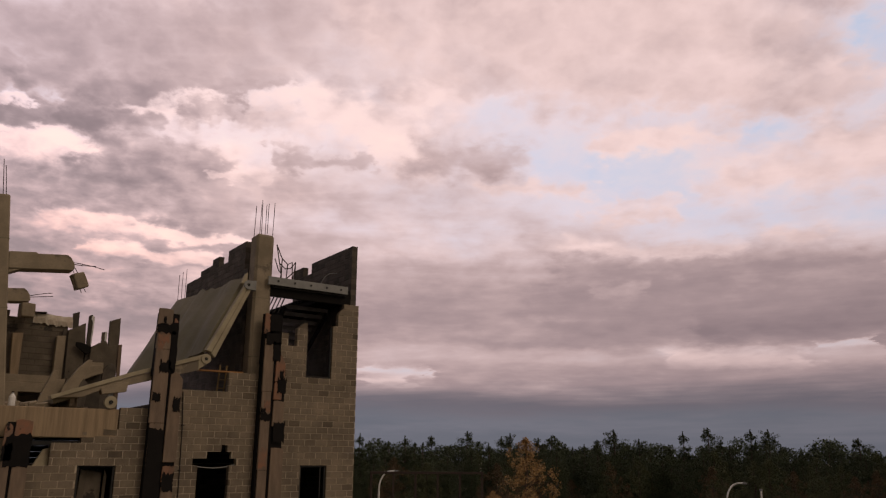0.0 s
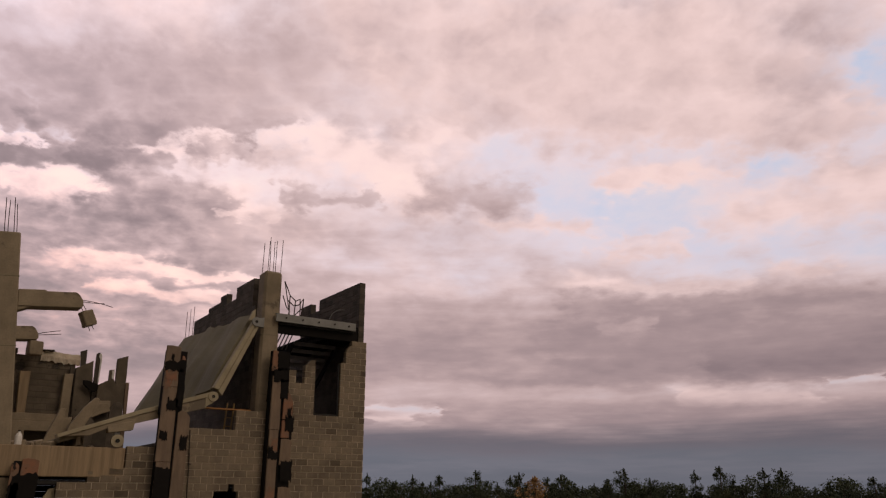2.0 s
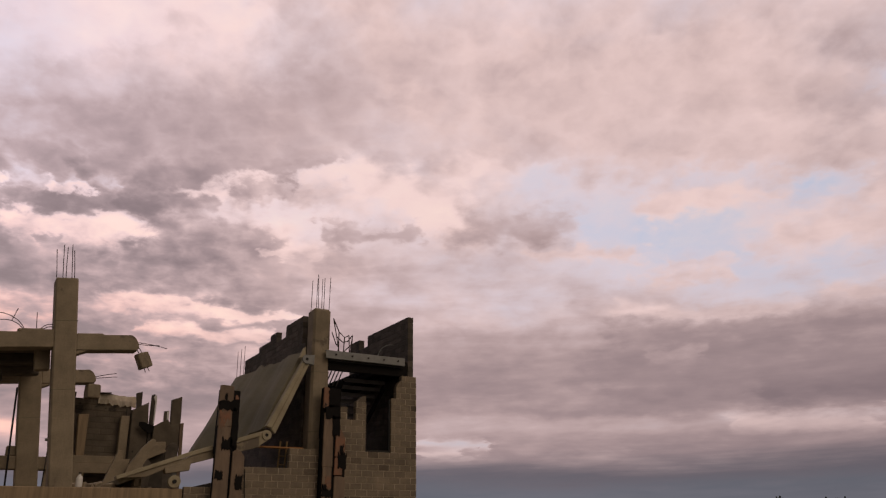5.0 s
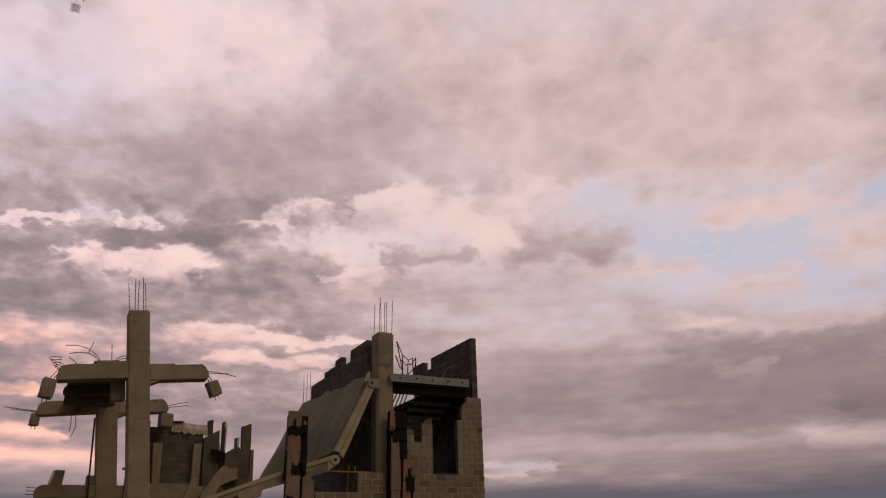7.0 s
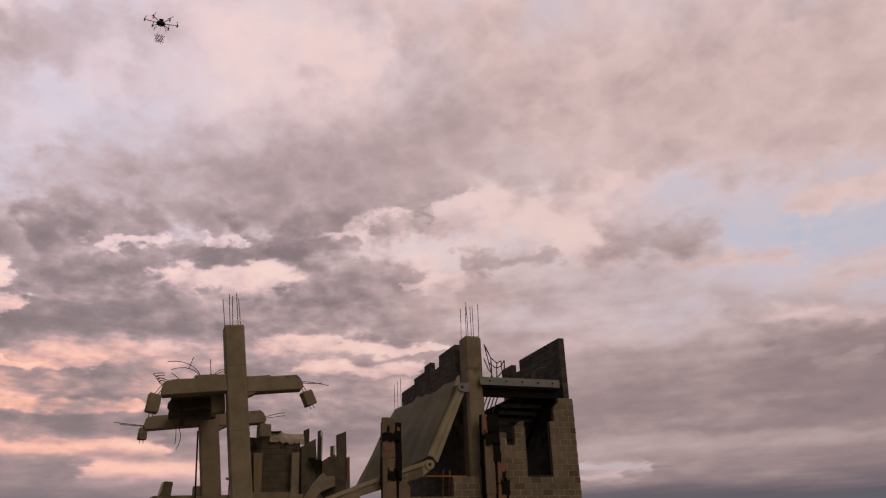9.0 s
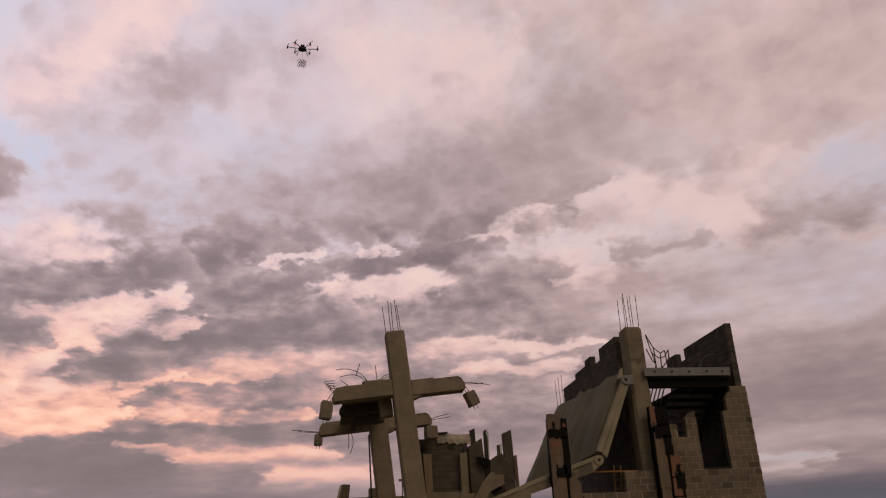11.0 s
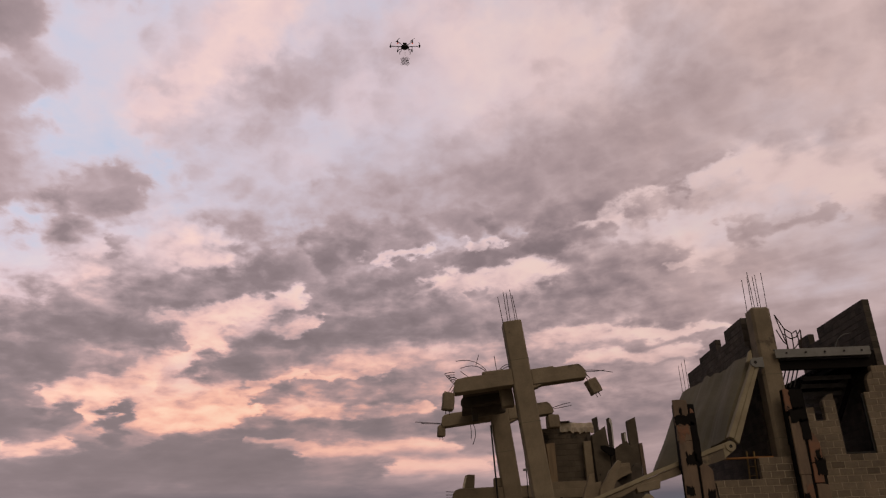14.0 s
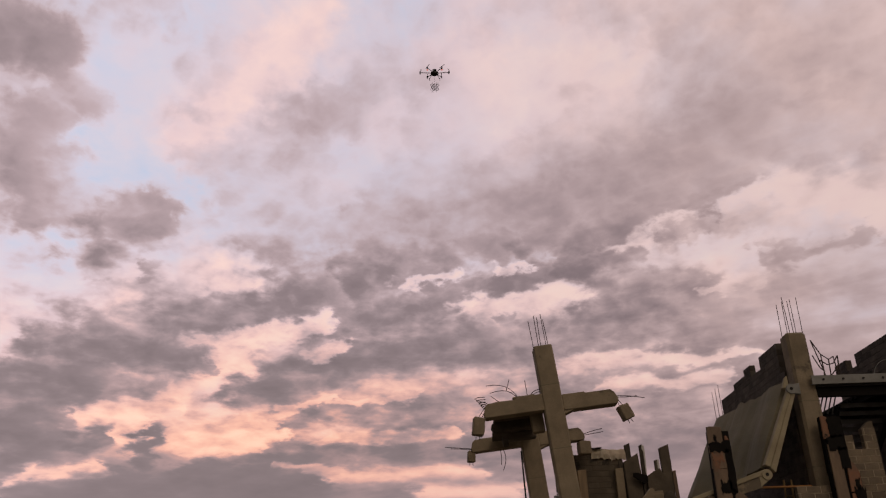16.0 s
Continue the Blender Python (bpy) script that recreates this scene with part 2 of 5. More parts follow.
# clouds and gaps as they lie in the sky: from and to (azimuth, elevation), half width, all in degrees; cover, strength
CORNER_CLOUDS = [
    (-36.7, 35.4, -32.4, 35.4, 1.76, 0.61, 0.9),  # dark cloud at the corner
    (-34.3, 29.0, -31.8, 24.0, 2.19, 0.61, 0.85),  # dark mass
    (-33.2, 30.4, -29.5, 29.4, 1.49, 0.57, 0.8),  # ragged edge of it
    (-31.8, 33.0, -29.2, 32.1, 1.09, 0.54, 0.7),  # wisp
    (-29.2, 38.0, -24.9, 38.9, 1.25, 0.5, 0.7),  # grey veil
    (-27.9, 29.3, -21.8, 27.5, 1.76, 0.14, 0.9),  # blue gap
    (-27.6, 36.5, -24.1, 34.2, 1.95, 0.19, 0.7),  # clear gap
    (-33.3, 21.0, -28.9, 22.3, 1.25, 0.17, 0.9),  # pale gap
    (-32.2, 15.7, -28.9, 17.8, 1.09, 0.2, 0.85),  # pale gap, low
    (-28.3, 22.8, -23.1, 24.4, 1.09, 0.5, 0.8),  # grey veil
    (-26.7, 24.9, -23.9, 25.9, 1.64, 0.58, 0.9),  # grey cloud
    (-23.7, 21.8, -23.5, 21.8, 0.55, 0.54, 0.8),  # small puff
    (-27.7, 19.4, -24.5, 20.4, 0.39, 0.45, 0.7),  # thin streak
    (-30.4, 18.7, -26.3, 19.8, 0.35, 0.43, 0.7),  # thin streak
]
HIGH_CLOUDS = [
    (-11.8, 28.4, -7.3, 31.8, 1.76, 0.21, 0.7),  # lavender gap
    (-2.3, 37.8, 9.6, 36.6, 1.95, 0.29, 0.6),  # lavender sheet
    (1.9, 32.3, 7.4, 34.5, 1.37, 0.22, 0.6),  # clear gap
    (-12.1, 40.9, -16.2, 36.8, 2.27, 0.25, 1),  # bright streak
    (-16.2, 36.8, -22.0, 31.8, 2.27, 0.25, 1),  # bright streak, lower
    (-19.2, 38.3, -21.6, 35.3, 1.76, 0.41, 0.7),  # pink veil
    (-21.3, 29.6, -11.9, 30.8, 1.49, 0.41, 0.8),  # pink sheet
    (-17.9, 27.2, -12.7, 28.4, 1.49, 0.41, 0.8),  # pink sheet
    (-14.9, 32.8, -3.4, 36.0, 2.03, 0.48, 0.9),  # lavender cloud
    (-12.1, 34.0, -7.3, 33.6, 1.49, 0.5, 0.8),  # its core
    (-19.1, 22.3, -17.0, 21.2, 1.88, 0.26, 1),  # cream patch
    (-14.6, 23.0, -14.4, 22.9, 0.70, 0.47, 0.8),  # small puff
    (-11.6, 24.8, -2.6, 29.4, 1.09, 0.44, 0.8),  # wisps
    (-5.4, 31.0, 3.4, 33.6, 0.94, 0.41, 0.8),  # pink veil
]
BROAD_BAND = [
    (14.7, 38.2, 27.9, 36.3, 1.76, 0.41, 0.7),  # pale sheet
    (4.0, 29.5, 14.6, 32.4, 1.64, 0.42, 0.85),  # upper edge
    (14.6, 32.4, 25.5, 33.6, 1.56, 0.41, 0.85),  # upper edge
    (25.7, 34.3, 33.9, 34.0, 1.95, 0.39, 0.8),  # upper edge
    (-8.9, 22.8, 3.8, 26.5, 1.41, 0.49, 0.9),  # band, thin end
    (3.8, 26.1, 14.2, 26.9, 2.27, 0.53, 0.9),  # band
    (14.2, 27.3, 23.9, 29.0, 2.93, 0.5, 0.9),  # band
    (24.1, 29.8, 32.9, 30.7, 3.13, 0.47, 0.9),  # band
    (5.0, 24.5, 13.4, 24.7, 0.86, 0.58, 0.85),  # dark base
    (13.5, 25.1, 21.1, 25.5, 0.78, 0.55, 0.8),  # dark base
    (15.8, 23.4, 18.7, 23.6, 0.66, 0.51, 0.85),  # scrap
    (11.9, 23.1, 18.0, 24.1, 0.78, 0.27, 0.9),  # gap under the band
    (24.8, 24.2, 30.8, 23.4, 0.94, 0.32, 0.85),  # pink gap
    (27.9, 24.5, 30.7, 23.2, 0.70, 0.27, 0.8),  # pink gap
]
STREETS = [
    (-29.3, 16.1, -21.9, 18.0, 1.33, 0.58, 0.95),  # long street
    (-21.9, 18.0, -12.3, 20.6, 1.33, 0.61, 0.95),  # long street
    (-12.2, 18.9, -2.7, 20.2, 1.33, 0.61, 0.95),  # long street
    (-2.7, 20.3, 3.5, 21.4, 1.09, 0.63, 0.95),  # long street
    (-8.9, 22.3, 1.8, 23.9, 1.09, 0.57, 0.9),  # upper street
    (4.4, 22.1, 6.1, 22.1, 0.86, 0.61, 0.9),  # puff
    (7.9, 22.7, 12.7, 22.4, 0.78, 0.59, 0.9),  # puff
    (-5.4, 21.7, -0.9, 22.2, 0.39, 0.29, 0.85),  # slit
    (2.6, 22.6, 4.9, 22.8, 0.43, 0.27, 0.9),  # slit
    (-0.1, 19.7, 7.7, 20.5, 0.70, 0.27, 0.95),  # peach gap
    (6.0, 20.3, 10.3, 20.4, 0.74, 0.26, 0.95),  # peach gap
    (11.1, 20.0, 16.7, 19.2, 1.25, 0.6, 0.9),  # clump
    (2.8, 18.7, 4.1, 18.9, 0.39, 0.55, 0.7),  # tuft
    (-1.0, 19.1, 0.7, 19.6, 0.47, 0.3, 0.7),  # slit
]
SECOND_STREET = [
    (-16.0, 14.1, -9.6, 15.8, 1.33, 0.61, 0.95),  # second street
    (-9.6, 15.8, 0.2, 17.7, 1.49, 0.61, 0.95),  # second street
    (-0.3, 16.5, 11.6, 17.8, 1.41, 0.59, 0.9),  # second street, thin end
    (10.0, 18.4, 19.5, 17.4, 1.17, 0.56, 0.9),  # mauve end
    (-13.5, 12.6, -2.1, 12.7, 0.78, 0.56, 0.85),  # lower fold
    (-20.5, 16.6, -16.3, 17.7, 0.86, 0.27, 0.95),  # bright gap
    (-19.2, 15.0, -16.5, 16.0, 0.94, 0.285, 0.95),  # bright gap
    (-16.3, 17.7, -10.9, 18.8, 0.55, 0.3, 0.9),  # bright slit
    (-11.3, 16.6, -8.8, 17.4, 0.43, 0.31, 0.85),  # bright slit
    (-26.2, 14.6, -24.8, 15.0, 0.47, 0.27, 0.9),  # cream slit
    (7.6, 15.3, 18.4, 15.1, 0.51, 0.34, 0.85),  # pink slit
    (9.5, 13.6, 18.5, 13.5, 0.43, 0.33, 0.85),  # pink slit
    (7.8, 16.5, 18.2, 16.3, 0.70, 0.56, 0.8),  # mauve street
    (7.4, 13.1, 17.9, 12.2, 0.47, 0.5, 0.8),  # mauve street
]
LOW_CLOUDS = [
    (-31.7, 12.7, -27.5, 13.9, 1.72, 0.68, 0.95),  # dark mass
    (-26.0, 15.8, -19.7, 15.9, 1.02, 0.64, 0.9),  # dark fold
    (-31.2, 10.3, -29.1, 9.2, 2.15, 0.7, 0.95),  # dark mass
    (-26.2, 9.9, -25.9, 10.3, 1.02, 0.66, 0.9),  # tuft
    (-22.4, 10.7, -22.2, 9.4, 0.86, 0.65, 0.9),  # tuft
    (-25.3, 13.2, -21.3, 13.6, 0.86, 0.55, 0.8),  # veil
    (-18.9, 8.4, -9.4, 9.6, 0.63, 0.62, 0.9),  # dark strip
    (-24.1, 7.2, -10.9, 7.3, 1.33, 0.67, 0.9),  # dark strip
    (-9.4, 9.6, 0.7, 9.8, 0.66, 0.58, 0.85),  # dark strip
    (-30.5, 6.4, -24.0, 6.8, 1.17, 0.68, 0.8),  # dark strip
    (-13.4, 11.1, -11.0, 11.8, 0.43, 0.56, 0.8),  # strip
    (-7.7, 7.5, -3.8, 7.7, 0.27, 0.56, 0.8),  # strip
    (-19.2, 15.2, -18.2, 15.2, 0.27, 0.56, 0.7),  # tuft
    (-18.2, 10.9, -17.9, 10.8, 0.31, 0.56, 0.7),  # tuft
]
GLOW = [
    (-27.1, 11.6, -21.2, 12.7, 0.59, 0.29, 0.9),  # glow
    (-24.5, 10.4, -23.2, 10.9, 0.51, 0.3, 0.9),  # glow
    (-20.6, 10.5, -14.2, 11.1, 0.63, 0.29, 0.95),  # glow
    (-16.2, 11.7, -10.7, 13.4, 0.31, 0.34, 0.85),  # glow, slit
    (-10.7, 12.9, -3.7, 13.7, 0.23, 0.36, 0.8),  # glow, slit
    (-11.0, 10.6, -1.3, 11.0, 0.39, 0.35, 0.85),  # glow, slit
    (-19.4, 9.8, -15.3, 10.2, 0.51, 0.31, 0.9),  # glow
    (-29.1, 7.7, -25.0, 8.6, 0.31, 0.32, 0.9),  # glow
    (-30.6, 7.3, -28.9, 8.1, 0.31, 0.33, 0.9),  # glow
    (-9.3, 8.0, 0.6, 8.3, 0.47, 0.32, 0.9),  # glow
    (-3.4, 6.8, 3.3, 6.8, 0.55, 0.31, 0.9),  # glow
    (-14.0, 8.8, -8.5, 8.4, 0.23, 0.4, 0.7),  # glow, faint
    (-0.0, 11.6, 1.3, 13.4, 0.55, 0.42, 0.6),  # mauve
    (-21.3, 13.6, -19.8, 13.3, 0.63, 0.33, 0.7),  # glow
]
MIDDLE_GAPS = [
    (-6.1, 33.7, 14.0, 34.8, 2.15, 0.27, 0.5),  # lavender veil
    (18.3, 38.0, 30.7, 37.3, 1.56, 0.41, 0.7),  # pink sheet
    (10.3, 20.3, 16.7, 19.6, 1.33, 0.56, 0.9),  # clump
    (15.3, 23.6, 18.4, 24.0, 0.55, 0.51, 0.85),  # scrap
    (17.9, 22.0, 21.0, 22.7, 0.78, 0.24, 0.8),  # lavender gap
    (20.6, 24.6, 25.2, 25.3, 0.66, 0.33, 0.85),  # pink gap
    (25.2, 25.7, 32.2, 23.7, 1.17, 0.27, 0.9),  # white gap
    (29.5, 22.5, 33.4, 21.4, 1.02, 0.255, 0.95),  # white gap
    (32.0, 26.1, 39.5, 25.7, 1.09, 0.26, 0.8),  # lavender gap
    (22.3, 21.2, 29.4, 21.3, 0.59, 0.48, 0.85),  # scrap
    (18.0, 19.2, 21.4, 19.6, 0.39, 0.26, 0.7),  # slit
    (19.7, 18.2, 35.6, 18.4, 1.25, 0.44, 0.85),  # mauve sheet
    (13.9, 15.1, 20.1, 15.0, 0.35, 0.31, 0.9),  # pink slit
    (29.1, 16.4, 41.5, 16.6, 1.09, 0.44, 0.8),  # thin sheet
]
RIGHT_BAND = [
    (27.6, 28.8, 38.5, 27.9, 1.88, 0.44, 0.9),  # warm band
    (34.8, 31.1, 43.9, 31.3, 2.66, 0.39, 0.85),  # warm band
    (38.9, 27.7, 46.4, 26.5, 1.25, 0.43, 0.85),  # warm base
    (45.6, 29.1, 57.5, 26.5, 2.93, 0.36, 0.85),  # warm band
    (47.6, 32.5, 58.6, 30.6, 1.95, 0.35, 0.8),  # pale top
    (50.9, 25.2, 56.7, 23.7, 0.86, 0.37, 0.85),  # warm base
    (39.3, 24.1, 45.6, 22.3, 1.64, 0.2, 0.9),  # clear gap
    (42.1, 20.8, 51.4, 18.9, 1.64, 0.15, 0.9),  # blue gap
    (50.7, 24.1, 54.3, 23.7, 0.70, 0.17, 0.85),  # blue gap
    (45.7, 18.0, 54.8, 15.7, 1.25, 0.2, 0.8),  # clear gap
    (47.5, 22.0, 53.2, 22.0, 0.66, 0.36, 0.85),  # peach wisp
    (37.9, 19.8, 45.9, 19.1, 0.51, 0.36, 0.85),  # peach wisp
    (33.8, 21.6, 40.2, 21.7, 1.13, 0.5, 0.95),  # lone cloud
    (49.4, 17.9, 52.3, 17.9, 0.35, 0.38, 0.8),  # peach wisp
]
PEACH_CLOUDS = [
    (26.5, 29.9, 44.7, 29.9, 2.15, 0.4, 0.6),  # warm sheet
    (42.4, 27.1, 64.3, 23.0, 1.25, 0.39, 0.8),  # lit base
    (62.1, 28.9, 65.7, 28.1, 1.17, 0.36, 0.8),  # pink veil
    (66.4, 26.9, 67.4, 25.5, 1.49, 0.12, 0.9),  # blue corner
    (63.8, 25.2, 66.7, 23.8, 0.94, 0.36, 0.8),  # peach wisp
    (55.9, 21.8, 60.5, 21.9, 0.86, 0.15, 0.9),  # blue gap
    (50.3, 16.4, 59.9, 16.7, 1.09, 0.17, 0.85),  # blue gap
    (60.0, 17.0, 65.6, 15.9, 0.94, 0.17, 0.85),  # blue gap
    (64.2, 22.3, 66.5, 22.2, 0.70, 0.19, 0.8),  # blue gap
    (47.8, 22.2, 55.9, 21.8, 0.70, 0.35, 0.85),  # peach wisp
    (56.4, 19.0, 66.0, 19.1, 1.33, 0.355, 0.9),  # peach cloud
    (62.2, 21.2, 66.2, 20.1, 0.94, 0.33, 0.85),  # peach cloud
    (59.0, 15.1, 61.5, 14.8, 0.51, 0.36, 0.85),  # peach puff
    (46.7, 17.0, 51.6, 17.2, 0.51, 0.37, 0.8),  # wisp
]
SHELF_CLOUDS = [
    (29.2, 6.7, 64.4, 6.0, 2.93, 0.59, 0.85),  # dull veil
    (28.9, 15.0, 44.1, 15.5, 1.09, 0.43, 0.8),  # thin sheet
    (44.1, 15.1, 56.0, 14.0, 0.59, 0.35, 0.8),  # pale strip
    (31.5, 12.8, 44.1, 13.5, 0.70, 0.53, 0.85),  # shelf, upper edge
    (44.1, 13.4, 65.1, 12.1, 0.78, 0.6, 0.95),  # shelf, upper edge
    (29.1, 9.9, 64.7, 8.4, 1.17, 0.6, 0.95),  # shelf
    (44.0, 10.3, 64.9, 10.1, 1.56, 0.63, 0.95),  # shelf
    (53.7, 9.0, 64.6, 7.9, 0.86, 0.7, 0.9),  # shelf, dark base
    (46.1, 11.8, 50.1, 11.9, 0.39, 0.46, 0.5),  # lighter patch
    (29.1, 7.4, 64.4, 6.6, 0.55, 0.5, 0.85),  # pale strip
    (51.7, 6.9, 58.8, 6.3, 0.59, 0.37, 0.8),  # pink strip
    (60.3, 7.3, 64.5, 7.4, 0.20, 0.4, 0.8),  # pink strip
    (31.6, 5.9, 64.3, 5.4, 0.66, 0.6, 0.85),  # mauve strip
    (29.6, 5.3, 32.4, 5.5, 0.31, 0.31, 0.6),  # cream puff
    (29.2, 6.2, 34.1, 6.0, 0.27, 0.16, 0.65),  # clear slit
]
# colours from thin to thick cloud
COOL = [(0.0, (0.99, 0.73, 0.68)), (0.24, (0.94, 0.68, 0.64)), (0.36, (0.79, 0.585, 0.595)), (0.46, (0.61, 0.468, 0.490)), (0.58, (0.445, 0.337, 0.356)), (0.72, (0.300, 0.228, 0.242)), (1.0, (0.20, 0.153, 0.164))]
TAN = [(0.0, (0.98, 0.75, 0.68)), (0.24, (0.94, 0.71, 0.65)), (0.34, (0.86, 0.637, 0.610)), (0.42, (0.71, 0.523, 0.502)), (0.50, (0.55, 0.403, 0.396)), (0.62, (0.365, 0.266, 0.272)), (0.75, (0.255, 0.188, 0.200)), (1.0, (0.17, 0.132, 0.142))]
ROSY = [(0.0, (1.0, 0.76, 0.60)), (0.24, (1.0, 0.64, 0.48)), (0.34, (0.96, 0.51, 0.385)), (0.42, (0.74, 0.392, 0.325)), (0.52, (0.43, 0.282, 0.275)), (0.66, (0.255, 0.196, 0.202)), (1.0, (0.165, 0.132, 0.134))]
build_sky()

# ---------------------------------------------------------------- materials


def material(name, base, second=None, rough=0.85, metal=0.0, scale=6.0, grain=60.0, bump=0.25, vary=0.0, stain=None, stain_at=0.62, island=False, stretch=(1, 1, 1), dust=0.12, spec=0.35, odd=0.0, wide=False):
    """Plain surface with large patches, fine grain, and stains."""
    m = bpy.data.materials.new(name)
    m.use_nodes = True
    nt = m.node_tree
    N, L = nt.nodes, nt.links
    bsdf = N["Principled BSDF"]
    bsdf.inputs["Roughness"].default_value, bsdf.inputs["Metallic"].default_value = rough, metal
    bsdf.inputs["Specular IOR Level"].default_value = spec
    tc = N.new("ShaderNodeTexCoord")
    mp = N.new("ShaderNodeMapping")
    mp.inputs["Scale"].default_value = stretch
    if wide:
        L.new(N.new("ShaderNodeNewGeometry").outputs["Position"], mp.inputs["Vector"])
    else:
        L.new(tc.outputs["Object"], mp.inputs["Vector"])

    def noisy(s, d=5.0, r=0.6):
        n = N.new("ShaderNodeTexNoise")
        n.inputs["Scale"].default_value, n.inputs["Detail"].default_value, n.inputs["Roughness"].default_value = s, d, r
        L.new(mp.outputs[0], n.inputs["Vector"])
        return n.outputs[0]

    def mixc(f, a, b):
        n = N.new("ShaderNodeMix")
        n.data_type = "RGBA"
        for s, val in ((n.inputs[0], f), (n.inputs[6], a), (n.inputs[7], b)):
            if hasattr(val, "is_output"):
                L.new(val, s)
            else:
                s.default_value = val
        return n.outputs[2]

    def remap(x, lo, hi, a=0.0, b=1.0):
        n = N.new("ShaderNodeMapRange")
        L.new(x, n.inputs[0])
        for k, val in enumerate((lo, hi, a, b)):
            n.inputs[k + 1].default_value = val
        return n.outputs[0]

    second = second or tuple(c * 0.72 for c in base)
    big, small = noisy(scale, 6), noisy(grain, 4)
    col = mixc(remap(big, 0.35, 0.65), (*base, 1), (*second, 1))
    col = mixc(remap(small, 0.3, 0.7, 0.0, dust * 2), col, (*[c * 0.55 for c in base], 1))
    if stain:
        st = noisy(scale * 0.55, 8, 0.65)
        col = mixc(remap(st, stain_at, stain_at + 0.03), col, (*stain, 1))
    if vary:
        # each piece a little lighter or darker, and one in twenty plainly darker
        info = N.new("ShaderNodeNewGeometry" if island else "ShaderNodeObjectInfo")
        rnd = info.outputs["Random Per Island" if island else "Random"]
        hsv = N.new("ShaderNodeHueSaturation")
        spread = remap(rnd, 0.0, 1.0, 1.0 - vary, 1.0 + vary)
        if odd:
            dark = N.new("ShaderNodeMath")
            dark.operation = "MULTIPLY"
            L.new(spread, dark.inputs[0])
            L.new(remap(rnd, 0.045, 0.055, odd, 1.0), dark.inputs[1])
            spread = dark.outputs[0]
        L.new(spread, hsv.inputs["Value"])
        L.new(col, hsv.inputs["Color"])
        col = hsv.outputs[0]
    L.new(col, bsdf.inputs["Base Color"])
    if bump:
        bp = N.new("ShaderNodeBump")
        bp.inputs["Strength"].default_value, bp.inputs["Distance"].default_value = bump, 0.02
        L.new(small, bp.inputs["Height"])
        L.new(bp.outputs[0], bsdf.inputs["Normal"])
    return m


CONCRETE = material("concrete", (0.325, 0.265, 0.185), (0.205, 0.166, 0.116), 0.9, scale=1.3, grain=22, bump=0.5, stain=(0.15, 0.124, 0.092), stain_at=0.62, dust=0.18)
FORMED = material("board_formed_concrete", (0.36, 0.265, 0.165), (0.22, 0.163, 0.104), 0.88, scale=1.6, grain=9, bump=0.35, stretch=(5, 1, 0.35), stain=(0.17, 0.135, 0.095), stain_at=0.62)
SLAB = material("weathered_slab", (0.225, 0.200, 0.134), (0.158, 0.143, 0.096), 0.9, scale=0.8, grain=20, bump=0.3, stretch=(1, 0.25, 1), stain=(0.12, 0.105, 0.08), stain_at=0.68)
GIRDER = material("pale_girder_concrete", (0.40, 0.345, 0.235), (0.29, 0.245, 0.165), 0.85, scale=1.4, grain=24, bump=0.3)
BLOCK = material("concrete_block", (0.258, 0.205, 0.146), (0.142, 0.115, 0.086), 0.95, scale=1.5, grain=34, bump=0.9, dust=0.2, vary=0.13, odd=0.72, stain=(0.095, 0.078, 0.06), stain_at=0.66, wide=True)
BLOCK_REST = material("concrete_block_joined", (0.258, 0.205, 0.146), (0.142, 0.115, 0.086), 0.95, scale=1.5, grain=34, bump=0.9, dust=0.2, vary=0.13, odd=0.72, stain=(0.095, 0.078, 0.06), stain_at=0.66, island=True, wide=True)
# dark block: soot, plus the shade of inner faces put into the colour
DARKBLOCK = material("sooty_shaded_block", (0.105, 0.088, 0.070), (0.062, 0.053, 0.044), 0.95, scale=2.5, grain=45, bump=0.6, vary=0.28, wide=True)
DARKBLOCK_REST = material("sooty_shaded_block_joined", (0.105, 0.088, 0.070), (0.062, 0.053, 0.044), 0.95, scale=2.5, grain=45, bump=0.6, vary=0.28, island=True, wide=True)
MIDBLOCK = material("dusty_block", (0.145, 0.119, 0.088), (0.088, 0.073, 0.055), 0.95, scale=2.0, grain=30, bump=0.7, vary=0.10, stain=(0.045, 0.038, 0.032), stain_at=0.60, dust=0.2, wide=True)
MIDBLOCK_REST = material("dusty_block_joined", (0.145, 0.119, 0.088), (0.088, 0.073, 0.055), 0.95, scale=2.5, grain=45, bump=0.6, vary=0.10, island=True, wide=True)
MORTAR = material("mortar", (0.48, 0.40, 0.295), (0.31, 0.256, 0.186), 0.95, scale=4, grain=60, bump=0.4, wide=True)
# joints of the dark walls, their shade coloured in too
DARKMORTAR = material("sooty_shaded_mortar", (0.12, 0.105, 0.09), (0.07, 0.06, 0.05), 0.95, scale=3, grain=60, bump=0.4)
CHAR = material("scorched_board", (0.235, 0.168, 0.118), (0.150, 0.112, 0.083), 0.85, scale=2.6, grain=30, bump=0.4, stain=(0.030, 0.024, 0.021), stain_at=0.69, stretch=(2.2, 2.2, 0.5))
RUSTY = material("rust_stained_board", (0.27, 0.132, 0.080), (0.18, 0.122, 0.088), 0.85, scale=3.0, grain=30, bump=0.4, stain=(0.012, 0.010, 0.010), stain_at=0.60)
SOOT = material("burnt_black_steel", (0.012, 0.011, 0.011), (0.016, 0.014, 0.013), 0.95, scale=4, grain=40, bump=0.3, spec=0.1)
STEEL = material("galvanised_steel", (0.24, 0.24, 0.23), (0.17, 0.17, 0.165), 0.55, 0.3, scale=2.5, grain=50, bump=0.1)
